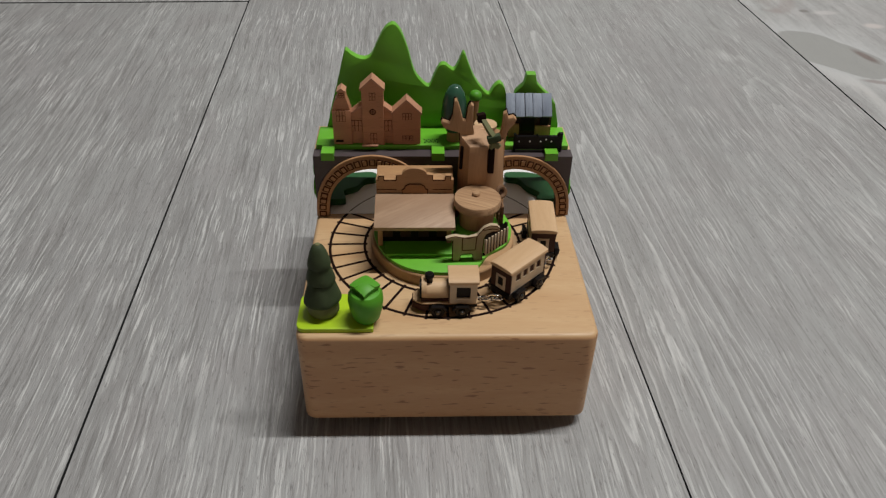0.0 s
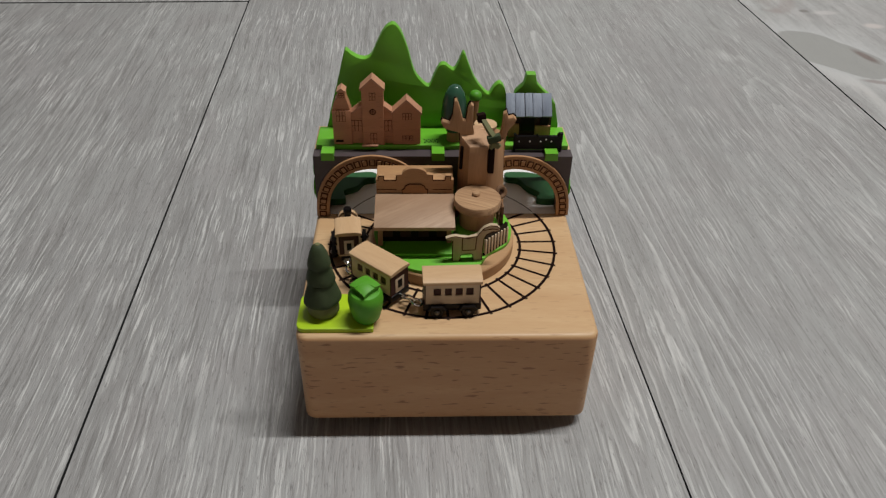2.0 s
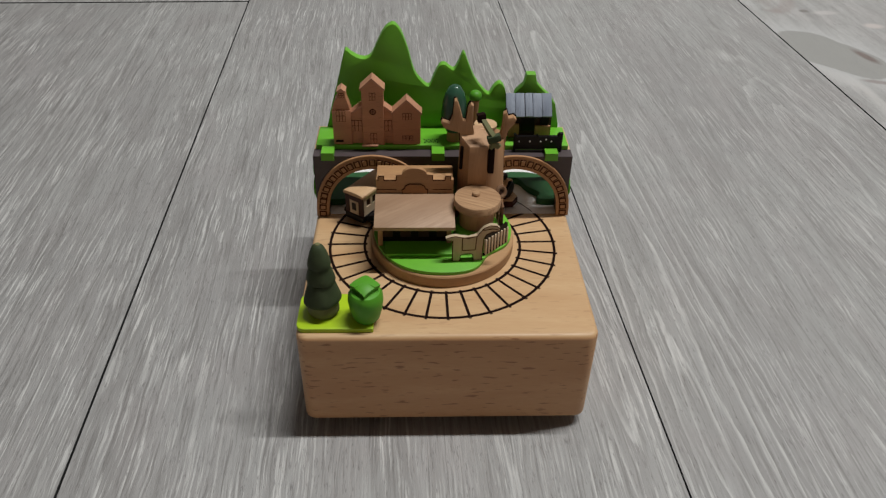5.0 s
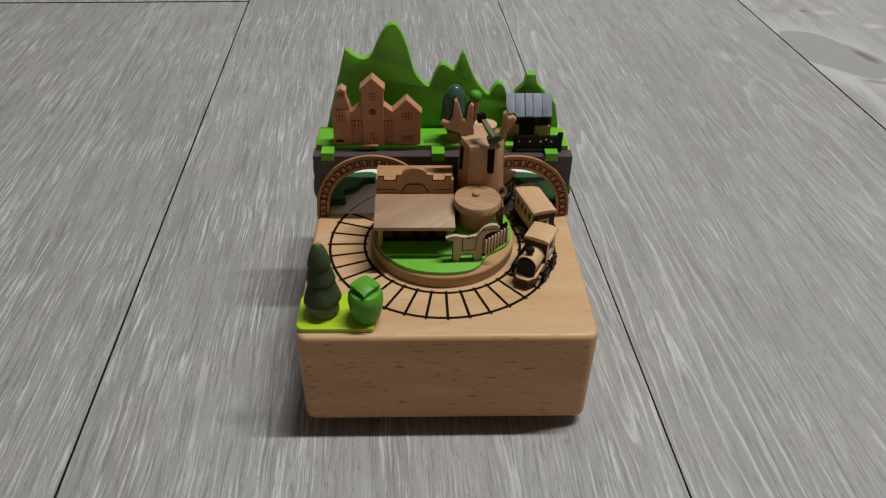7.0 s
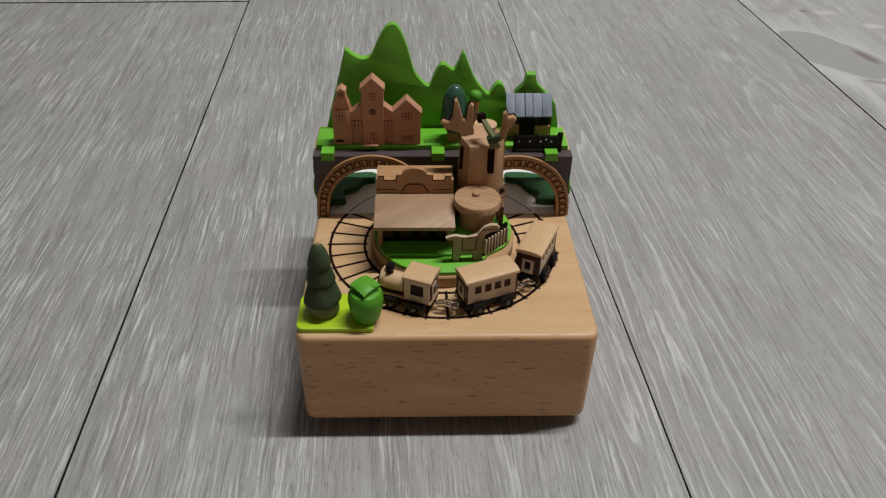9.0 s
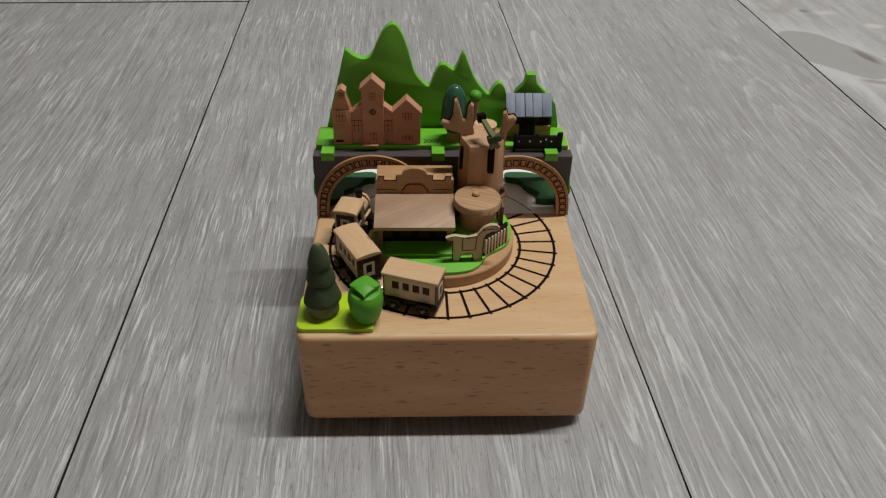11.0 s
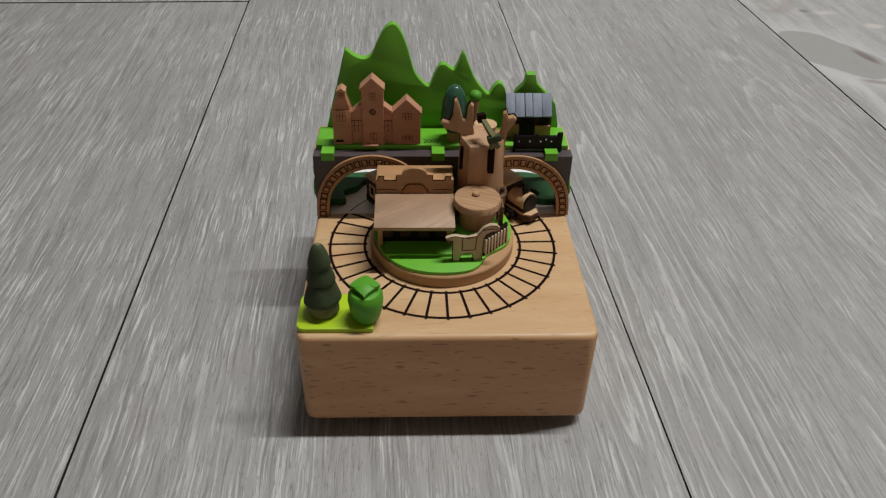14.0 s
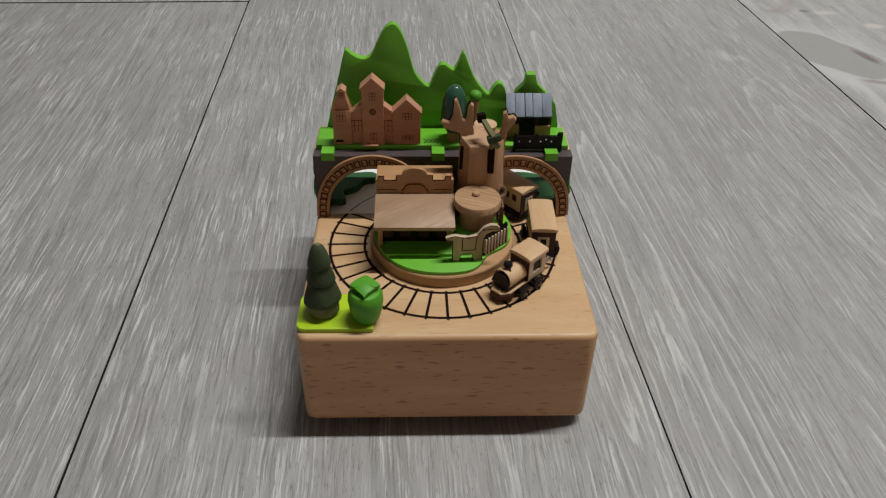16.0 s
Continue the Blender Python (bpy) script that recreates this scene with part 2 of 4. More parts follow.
    h = k.mix(0.5, k.ramp(dash, (0.3, 0.0), (0.7, 1.0)), k.ramp(pore, (0.3, 0.0), (0.6, 1.0)))
    return k.done(col, h, 0.35, 0.0003, k.ramp(dash, (0.3, 0.42), (0.7, 0.56)))


LAMINATE = laminate("grey_oak_laminate")
FLAMED = laminate("flamed_grey_laminate", 0.075, 0.72, flames=((-0.092, -0.45, 0.0085, 0.235, 1.5, 5.5, 0.6), (0.052, -0.19, 0.010, 0.060, 1.1, 5.0, 0.3)))
STREAKED = laminate("streaked_grey_laminate", 0.075, 1.0, flames=((0.030, 0.34, 0.006, 0.16, 1.2, 4.5, 0.4), (-0.055, 0.22, 0.006, 0.14, 1.2, 5.0, 0.35)))
CENTRED = laminate("grey_oak_laminate_loop", 0.075, 1.0, flames=((0.098, 0.20, 0.0075, 0.10, 1.2, 4.0, 0.5), (0.098, -0.17, 0.0045, 0.05, 1.1, 4.0, 0.5)))
KNOTTY = laminate("knotty_grey_laminate", 0.30, 0.30, 1.22, 0.7)
JOINT = painted("joint_dark", (0.012, 0.012, 0.013), (0.02, 0.02, 0.02), 0.8, 40)


# ---- mesh helpers ----
def finish(name, bm, material, smooth=True):
    me = bpy.data.meshes.new(name)
    bmesh.ops.recalc_face_normals(bm, faces=bm.faces)
    bm.to_mesh(me)
    bm.free()
    for m in (material if isinstance(material, (list, tuple)) else [material]):
        me.materials.append(m)
    if smooth:
        me.polygons.foreach_set("use_smooth", [True] * len(me.polygons))
        me.set_sharp_from_angle(angle=radians(38))
    return me


def part(name, bm, material, parent, label=""):
    ob = new(name, finish(name, bm, material))
    ob.parent = parent
    return tagged(ob, label)


def thing(name, label, category, at=(0, 0, 0), group="", kind=""):
    ob = new(name)
    ob.empty_display_size = 0.005
    ob.location = at
    return tagged(ob, label, category, group, kind)


def single(name, bm, material, label, category, group="", kind=""):
    return tagged(new(name, finish(name, bm, material)), label, category, group, kind)


def bevel(bm, w, seg=2, edges=None):
    bmesh.ops.bevel(bm, geom=list(edges or bm.edges), offset=w, segments=seg, profile=0.5, affect="EDGES", clamp_overlap=True)
    return bm


def box(x0, x1, y0, y1, z0, z1, w=0.0, seg=2, bm=None):
    own = bmesh.new()
    bmesh.ops.create_cube(own, size=1)
    for v in own.verts:
        v.co = Vector(((x0 + x1) / 2 + v.co.x * (x1 - x0), (y0 + y1) / 2 + v.co.y * (y1 - y0), (z0 + z1) / 2 + v.co.z * (z1 - z0)))
    if w:
        bevel(own, w, seg)
    return join(bm, own)


def join(bm, own, m=None):
    if m is not None:
        own.transform(m)
    if bm is None:
        return own
    me = bpy.data.meshes.new("scratch")
    own.to_mesh(me)
    own.free()
    bm.from_mesh(me)
    bpy.data.meshes.remove(me)
    return bm


def plate(outline, a, b, axis="z", w=0.0, seg=2, bm=None):
    """An outline extruded from a to b: along z it lies in x, y; along y it stands in x, z; along x it stands in y, z."""
    own = bmesh.new()

    def co(p, q, h):
        return {"z": (p, q, h), "y": (p, h, q), "x": (h, p, q)}[axis]
    f = own.faces.new([own.verts.new(co(p, q, a)) for p, q in outline])
    r = bmesh.ops.extrude_face_region(own, geom=[f])
    d = Vector(co(0, 0, b)) - Vector(co(0, 0, a))
    bmesh.ops.translate(own, verts=[v for v in r["geom"] if isinstance(v, bmesh.types.BMVert)], vec=d)
    if w:
        bevel(own, w, seg, [e for e in own.edges if abs((e.verts[0].co - e.verts[1].co).dot(d)) < 1e-12])
    return join(bm, own)


def spline(points, steps=6, closed=False):
    """A smooth line through the points."""
    n, out = len(points), []
    for i in range(n if closed else n - 1):
        q = [Vector(points[(i + j) % n] if closed else points[min(max(i + j, 0), n - 1)]) for j in (-1, 0, 1, 2)]
        for s in range(steps):
            t = s / steps
            out.append(0.5 * (2 * q[1] + (q[2] - q[0]) * t + (2 * q[0] - 5 * q[1] + 4 * q[2] - q[3]) * t * t + (3 * q[1] - q[0] - 3 * q[2] + q[3]) * t ** 3))
    if not closed:
        out.append(Vector(points[-1]))
    return [tuple(v) for v in out]


def circle(cx, cy, r, n=48, a0=0.0, a1=360.0):
    full = abs(a1 - a0) >= 359.9
    return [(cx + r * math.cos(radians(a0 + (a1 - a0) * i / (n if full else n - 1))), cy + r * math.sin(radians(a0 + (a1 - a0) * i / (n if full else n - 1)))) for i in range(n)]


def lathe(profile, x=0, y=0, n=40, bm=None, squash=1.0):
    """A profile of radius, height turned round an upright axis."""
    own = bmesh.new()
    rings = []
    for r, z in profile:
        if r < 1e-6:
            rings.append([own.verts.new((x, y, z))])
        else:
            rings.append([own.verts.new((x + r * math.cos(2 * math.pi * i / n), y + squash * r * math.sin(2 * math.pi * i / n), z)) for i in range(n)])
    for a, b in zip(rings, rings[1:]):
        for i in range(n):
            j = (i + 1) % n
            if len(a) == 1:
                own.faces.new((a[0], b[i], b[j]))
            elif len(b) == 1:
                own.faces.new((a[i], a[j], b[0]))
            else:
                own.faces.new((a[i], a[j], b[j], b[i]))
    for ring, flip in ((rings[0], True), (rings[-1], False)):
        if len(ring) > 1:
            own.faces.new(ring[::-1] if flip else ring)
    return join(bm, own)


def tube(points, radii, n=10, bm=None):
    """A bent round limb through the points."""
    own = bmesh.new()
    pts = [Vector(p) for p in points]
    rings = []
    for i, p in enumerate(pts):
        d = (pts[min(i + 1, len(pts) - 1)] - pts[max(i - 1, 0)]).normalized()
        u = d.cross(Vector((0.31, 0.2, 0.93)))
        u = (u if u.length > 0.05 else d.cross(Vector((1, 0, 0)))).normalized()
        v = d.cross(u)
        r = radii[i] if isinstance(radii, (list, tuple)) else radii
        rings.append([own.verts.new(p + r * (math.cos(2 * math.pi * k / n) * u + math.sin(2 * math.pi * k / n) * v)) for k in range(n)])
    for a, b in zip(rings, rings[1:]):
        for i in range(n):
            own.faces.new((a[i], a[(i + 1) % n], b[(i + 1) % n], b[i]))
    own.faces.new(rings[0][::-1])
    own.faces.new(rings[-1])
    return join(bm, own)


def torus(R, r, m, bm=None, n=20, k=8):
    own = bmesh.new()
    vs = [[own.verts.new(((R + r * math.cos(2 * math.pi * j / k)) * math.cos(2 * math.pi * i / n), (R + r * math.cos(2 * math.pi * j / k)) * math.sin(2 * math.pi * i / n), r * math.sin(2 * math.pi * j / k))) for j in range(k)] for i in range(n)]
    for i in range(n):
        for j in range(k):
            own.faces.new((vs[i][j], vs[(i + 1) % n][j], vs[(i + 1) % n][(j + 1) % k], vs[i][(j + 1) % k]))
    return join(bm, own, m)


def ring_band(r0, r1, z0, z1, cx, cy, n=96):
    own = bmesh.new()
    q = []
    for i in range(n):
        c, s = math.cos(2 * math.pi * i / n), math.sin(2 * math.pi * i / n)
        q.append([own.verts.new((cx + r * c, cy + r * s, z)) for r, z in ((r0, z0), (r1, z0), (r1, z1), (r0, z1))])
    for i in range(n):
        a, b = q[i], q[(i + 1) % n]
        for j in range(4):
            own.faces.new((a[j], a[(j + 1) % 4], b[(j + 1) % 4], b[j]))
    return own


# ---- room: unseen walls and ceiling, tones set for bounce light ----
turn = pose(0, 0, 0, 0, 0, PHI)
X0, X1, Y0, Y1, ZC = -2.0, 2.6, -1.9, 2.3, 2.4
for name, b in (("wall_north", (X0 - 0.1, X1 + 0.1, Y1, Y1 + 0.1, -0.02, ZC)), ("wall_south", (X0 - 0.1, X1 + 0.1, Y0 - 0.1, Y0, -0.02, ZC)),
                ("wall_west", (X0 - 0.1, X0, Y0, Y1, -0.02, ZC)), ("wall_east", (X1, X1 + 0.1, Y0, Y1, -0.02, ZC))):
    # the south wall is an added warm reflector behind the camera
    paint, say = {"wall_north": (PALEWALL, "unseen white wall added to bounce light from behind"), "wall_south": (BOUNCEWALL, "unseen warm beige wall added to bounce light onto the fronts")}.get(name, (ROOMWALL, "unseen grey wall added to close the room for bounce light"))
    single(name, box(*b), paint, say, "wall", kind="structure").matrix_world = turn
single("ceiling", box(X0 - 0.1, X1 + 0.1, Y0 - 0.1, Y1 + 0.1, ZC, ZC + 0.1), PLASTER, "unseen grey ceiling added to close the room for bounce light", "ceiling", kind="structure").matrix_world = turn


# ---- wooden base ----
def make_base():
    t = thing("music_box_base", "square beech music box base with rounded edges on the floor", "music box")
    bm = box(-W / 2, W / 2, 0, D, 0.0013, H)
    bevel(bm, 0.0042, 5, [e for e in bm.edges if abs(e.verts[0].co.z - e.verts[1].co.z) > 0.01])
    bevel(bm, 0.0019, 4, [e for e in bm.edges if abs(e.verts[0].co.z - e.verts[1].co.z) < 1e-6])
    part("body", bm, BEECH, t)
    part("foot_plate", box(-W / 2 + 0.010, W / 2 - 0.010, 0.010, D - 0.010, -GAP, 0.0025, 0.0006), BLACK, t, "dark recessed bottom plate")


def make_track():
    t = thing("railway_track", "dark engraved circular miniature railway track on beech", "railway track", (TX, TY, H))
    part("outer_rail", ring_band(0.04475, 0.04583, -0.0003, 0.00016, 0, 0), BURNT, t)
    part("inner_rail", ring_band(0.03092, 0.03198, -0.0003, 0.00016, 0, 0), BURNT, t)
    me = finish("sleeper", box(0.0304, 0.0464, -0.00051, 0.00051, -0.0003, 0.00012), BURNT)
    for i in range(36):
        ob = new("sleeper", me)
        ob.parent = t
        ob.matrix_basis = pose(0, 0, 0, 0, 0, -89 + 10 * i)


# ---- island in the middle ----
def make_island():
    t = thing("round_island", "round wooden island with a green lawn inside the track", "platform", (TX, TY, H))
    part("disc", lathe([(0.0, 0), (0.0282, 0), (0.0285, 0.0006), (0.0285, 0.0045), (0.0281, 0.005), (0, 0.005)], n=96), DISC, t)
    edge = []
    for i in range(96):
        a = radians(i * 3.75)
        r = 0.0276 - 0.0046 * math.exp(-((((i * 3.75 - 317 + 180) % 360) - 180) / 17) ** 2) + 0.0004 * math.sin(5 * a)
        edge.append((r * math.cos(a), r * math.sin(a)))
    part("lawn", plate(edge, 0.005, 0.0065, "z", 0.0002), GRASS, t, "bright green painted lawn")
    part("platform", box(-0.0225, 0.0035, -0.0175, 0.022, 0.0065, 0.0078, 0.0002), GRASS, t, "raised green station platform")

    part("mound", lathe([(0, 0.006), (0.0088, 0.006), (0.0086, 0.0140), (0.0078, 0.0150), (0, 0.0150)], 0.0128, -0.0060, 40), GRASS, t, "green mound under the water tank")


def make_station():
    t = thing("station", "unpainted wooden station with a sloping canopy and stepped gable", "station", (-0.0118, 0.0, ZG))
    part("body", box(-0.0148, 0.0150, 0.0578, 0.0685, 0, 0.0222, 0.0003), GABLE, t)
    hall = part("front_wall", box(-0.0136, 0.0138, 0.0460, 0.0564, 0.0013, 0.0125), BLACK, t, "dark front wall under the canopy")
    for i in range(4):
        x = -0.0105 + 0.007 * i
        part("window", box(x - 0.002, x + 0.002, 0.0456, 0.0460, 0.0035, 0.0095, 0.0001), DARKWOOD, hall)
    # gable board with a raised round middle and small battlements
    mid = [(0.0047 * math.cos(radians(a)), 0.0253 + 0.0029 * math.sin(radians(a))) for a in range(5, 176, 10)]
    line = [(0.0150, 0.0), (0.0150, 0.0232), (0.0140, 0.0232), (0.0140, 0.0250), (0.0118, 0.0250), (0.0118, 0.0232), (0.0070, 0.0232), (0.0070, 0.0253)] + mid
    line += [(-0.0068, 0.0253), (-0.0068, 0.0232), (-0.0116, 0.0232), (-0.0116, 0.0250), (-0.0138, 0.0250), (-0.0138, 0.0232), (-0.0148, 0.0232), (-0.0148, 0.0)]
    g = part("gable", plate(line, 0.0560, 0.0577, "y", 0.00012, 1), GABLE, t)
    arch = [(0.0049, 0.0150), (0.0049, 0.0186), (0.0041, 0.0190), (0.0036, 0.0202), (0.0021, 0.0211), (-0.0021, 0.0211), (-0.0034, 0.0202), (-0.0039, 0.0190), (-0.0047, 0.0186), (-0.0047, 0.0150)]
    part("panel_outline", plate([(x * 1.06, 0.0150 + (z - 0.0150) * 1.05) for x, z in arch], 0.0558, 0.0560, "y"), SCORCH, g)
    part("arch_panel", plate(arch, 0.0555, 0.0558, "y"), AMBER, g, "darker arched panel")
    for s in (-1, 1):
        for x0, x1, z0, z1 in ((0.0070, 0.0118, 0.0227, 0.0231), (0.0118, 0.0140, 0.0245, 0.0249), (0.0116, 0.0119, 0.0231, 0.0249), (0.0068, 0.0071, 0.0231, 0.0252), (0.0138, 0.0141, 0.0228, 0.0245), (0.0070, 0.0145, 0.0186, 0.0188)):
            part("panel_line", box(min(s * x0, s * x1), max(s * x0, s * x1), 0.0558, 0.0560, z0, z1), SCORCH, g)
    roof = box(-0.0152, 0.0152, -0.0092, 0.0092, -0.0009, 0.0009, 0.0002)
    roof.transform(pose(0, 0.0466, 0.0146, 10.5))
    part("canopy", roof, PLY, t, "slanted brown veneer canopy roof")
    # posts take a darker wood: the canopy's shade put into their colour
    for s in (-1, 1):
        part("post", box(s * 0.0133 - 0.0009, s * 0.0133 + 0.0009, 0.0446, 0.0460, 0, 0.0138, 0.0001), TRUNK, t)


def make_tank():
    t = thing("water_tank", "round wooden water tank with a knobbed lid on the lawn", "water tank", (0.0121, 0.0487, ZG + 0.0005))
    part("barrel", lathe([(0, -0.0005), (0.0066, -0.0005), (0.0066, 0.009), (0.0068, 0.0168), (0, 0.0168)], n=56), TRUNK, t)
    lid = part("lid", lathe([(0, 0.0160), (0.0086, 0.0160), (0.0090, 0.0165), (0.0090, 0.0189), (0.0087, 0.0194), (0, 0.0194)], n=64), LIDWOOD, t)
    part("knob", lathe([(0, 0.0194), (0.0013, 0.0194), (0.0016, 0.0200), (0.0013, 0.0206), (0, 0.0208)], -0.0004, 0.0016, 18), LIDWOOD, lid)


def make_tank_rail():
    t = thing("tank_railing", "small dark wooden lattice railing beside the water tank", "railing", (0.0123, 0.0485, ZG))
    r = 0.0096
    for i in range(6):
        a = radians(-6 + 16 * i)
        c, s = math.cos(a) * r, math.sin(a) * r
        b = box(-0.0005, 0.0005, -0.0005, 0.0005, 0, 0.0166, 0.0001)
        b.transform(pose(c, s, 0, 0, 0, math.degrees(a)))
        part("post", b, RAILWOOD, t)
    for z in (0.0096, 0.0130, 0.0162):
        part("rail", tube([(r * math.cos(radians(a)), r * math.sin(radians(a)), z) for a in range(-10, 80, 6)], 0.00052, 6), RAILWOOD, t)


def make_wheel():
    t = thing("wheel_ornament", "small dark wooden ring wheel beside the tank", "wheel", (0.0222, 0.0600, ZG))
    part("hub_post", box(-0.0006, 0.0006, 0.0008, 0.0016, 0, 0.0150), DARKWOOD, t)
    part("rim", torus(0.0020, 0.0010, pose(0, 0, 0.0150, 70, 0, 35)), RAILWOOD, t)
    for i in range(3):
        b = box(-0.0026, 0.0026, -0.0003, 0.0003, -0.0003, 0.0003)
        b.transform(pose(0, 0, 0.0150, 70, 0, 35) @ pose(0, 0, 0, 0, 0, 60 * i))
        part("spoke", b, DARKWOOD, t)


def make_animal():
    """A cut-out animal of plain plywood with a dark saddle line and a fan of pickets behind it."""
    line = [(0, 0), (0.0028, 0), (0.0030, 0.0026), (0.0044, 0.0032), (0.0070, 0.0032), (0.0078, 0.0026), (0.0080, 0), (0.0112, 0), (0.0114, 0.006), (0.0116, 0.0098), (0.0126, 0.0125), (0.0146, 0.0140), (0.0172, 0.0142),
            (0.0176, 0.0154), (0.0164, 0.0172), (0.0140, 0.0176), (0.0116, 0.0162), (0.0100, 0.0134), (0.0092, 0.0118), (0.0060, 0.0105), (0.0034, 0.0112), (0.0010, 0.0120), (-0.0012, 0.0114), (-0.0026, 0.0108), (-0.0024, 0.0098), (0.0, 0.0096)]
    line = [(x, z if z < 0.0098 else 0.0098 + (z - 0.0098) * 0.76) for x, z in line]
    bm = plate(line, -0.0011, 0.0011, "y", 0.0002, 1)
    for f in bm.faces:
        f.material_index = 1
    for a, b in (((0.0036, 0.0106), (0.0036, 0.0050)), ((0.0036, 0.0050), (0.0086, 0.0050)), ((0.0086, 0.0050), (0.0090, 0.0112)), ((0.0036, 0.0106), (0.0090, 0.0112)), ((0.0112, 0.0138), (0.0146, 0.0144)), ((0.0146, 0.0144), (0.0170, 0.0138))):
        tube([(a[0], -0.0011, a[1]), (b[0], -0.0011, b[1])], 0.00019, 6, bm)
    tube([(x, -0.0010, z) for x, z in line + line[:1]], 0.00017, 5, bm)
    ob = single("animal_figure", bm, [SCORCH, BRANCH], "flat plywood animal figure with a scorched saddle outline", "figurine")
    ob.matrix_world = pose(0.0024, 0.0358, ZG, 0, 0, 4)


def make_fence():
    t = thing("picket_fence", "curved pale wooden picket fence on the lawn edge", "fence", (TX, TY, ZG))
    p0, p1 = Vector((0.0157, -0.0165)), Vector((0.0246, -0.0082))
    way = math.degrees(math.atan2(p1.y - p0.y, p1.x - p0.x))
    for i in range(8):
        p = p0.lerp(p1, i / 7)
        b = box(-0.00045, 0.00045, -0.0006, 0.0004, 0, 0.0074, 0.0001)
        b.transform(pose(p.x, p.y, 0, 0, 0, way))
        part("picket", b, PLYSIDE, t)
        # black plates stand in for the shade in the arched gaps
        if i < 7:
            p = p0.lerp(p1, (i + 0.5) / 7)
            slot = [(-0.0007, 0.0), (-0.0007, 0.0070)] + [(0.0011 * math.cos(radians(q)), 0.0086 + 0.0015 * math.sin(radians(q))) for q in range(195, -16, -30)] + [(0.0007, 0.0070), (0.0007, 0.0)]
            b = plate(slot, -0.0002, 0.0003, "y")
            b.transform(pose(p.x, p.y, 0, 0, 0, way))
            part("slat", b, BLACK, t, "black plate for the shaded round-topped gap between pickets")
    for z in (0.0006,):
        part("rail", tube([(*p0.lerp(p1, q), z) for q in (-0.05, 0.5, 1.05)], 0.0006, 6), BURNT, t)


def make_stump():
    t = thing("tree_stump", "tall hollow wooden tree stump with forked branches", "tree stump", (0.0150, 0.0665, ZG))
    body = lathe([(0, -0.0013), (0.0102, -0.0013), (0.0098, 0.006), (0.0092, 0.016), (0.0087, 0.024), (0.0084, 0.0318), (0.0080, 0.0325), (0, 0.0330)], -0.0004, 0, 48)
    for v in body.verts:
        if v.co.z > 0.03:
            v.co.z += 0.0042 * min(1, max(0, (v.co.x - 0.0004) / 0.005))   # the wood climbs into the larger branch
    part("trunk", body, TRUNK, t)
    column = lathe([(0, 0.002), (0.0058, 0.002), (0.0073, 0.020), (0.0069, 0.0340), (0.0067, 0.0372), (0.0064, 0.0377), (0, 0.0379)], -0.0026, -0.0030, 6, None, 0.95)
    for v in column.verts:
        if v.co.z > 0.03:
            v.co.z += (v.co.y + 0.0036) * 0.35     # the cut slopes down to the front
    part("front_column", column, TRUNK, t)
    part("slot", box(0.0012, 0.0036, -0.0092, -0.0060, 0.0250, 0.0356, 0.0003), BURNT, t, "dark upright slot")
    fork = [(-0.0085, 0.0200), (-0.0090, 0.0328), (-0.0096, 0.0388), (-0.0122, 0.0397), (-0.0151, 0.0405), (-0.0167, 0.0428), (-0.0161, 0.0438), (-0.0134, 0.0428), (-0.0122, 0.0455), (-0.0118, 0.0520), (-0.0109, 0.0523), (-0.0096, 0.0485),
            (-0.0085, 0.0442), (-0.0072, 0.0435), (-0.0065, 0.0494), (-0.0056, 0.0508), (-0.0047, 0.0502), (-0.0047, 0.0426), (-0.0041, 0.0395), (-0.0040, 0.0318), (-0.0040, 0.0200)]
    twig = [(0.0026, 0.0200), (0.0034, 0.0330), (0.0060, 0.0380), (0.0066, 0.0421), (0.0068, 0.0468), (0.0079, 0.0476), (0.0087, 0.0451), (0.0106, 0.0456), (0.0117, 0.0446), (0.0110, 0.0426), (0.0089, 0.0399), (0.0082, 0.0360), (0.0081, 0.0313), (0.0082, 0.0200)]
    for line in (fork, twig):
        limb = part("branch", plate(line, -0.0024, 0.0004, "y", 0.0003, 2), TRUNK, t)
        part("back_edge", plate([(x * 1.0 + (0.0003 if x > 0 else -0.0003), z + 0.0001) for x, z in line], 0.0005, 0.0012, "y"), BURNT, limb, "scorched dark rear edge")
    part("groove", tube([(-0.0089, -0.0052, 0.0250), (-0.0086, -0.0050, 0.0345)], 0.0007, 6), BURNT, t, "dark groove beside the front column")
    part("lookout_disc", lathe([(0, 0.0378), (0.0042, 0.0378), (0.0044, 0.0383), (0.0044, 0.0393), (0, 0.0393)], 0.0008, 0.0045, 28), PALE, t)
    part("disc_stem", lathe([(0, 0.029), (0.0016, 0.029), (0.0016, 0.0379), (0, 0.0379)], 0.0008, 0.0045, 12), TRUNK, t)
    arm = part("crane_arm", tube([(-0.0014, -0.0050, 0.0462), (0.0012, -0.0080, 0.0428), (0.0030, -0.0092, 0.0404)], [0.0011, 0.0013, 0.0012], 4), OLIVE, t, "olive slanting arm on the stump")
    top = box(-0.0016, 0.0016, -0.0011, 0.0011, -0.0016, 0.0018, 0.0002)
    top.transform(pose(-0.0018, -0.0048, 0.0466, 0, -8, 12))
    part("cap_block", top, BURNT, arm, "dark block on the arm's upper end")
    shoe = box(-0.0026, 0.0024, -0.0012, 0.0012, -0.0013, 0.0014, 0.0003)
    shoe.transform(pose(0.0030, -0.0090, 0.0402, 0, -12, 10))
    part("shoe_block", shoe, PINE, arm, "dark green block on the arm's lower end")
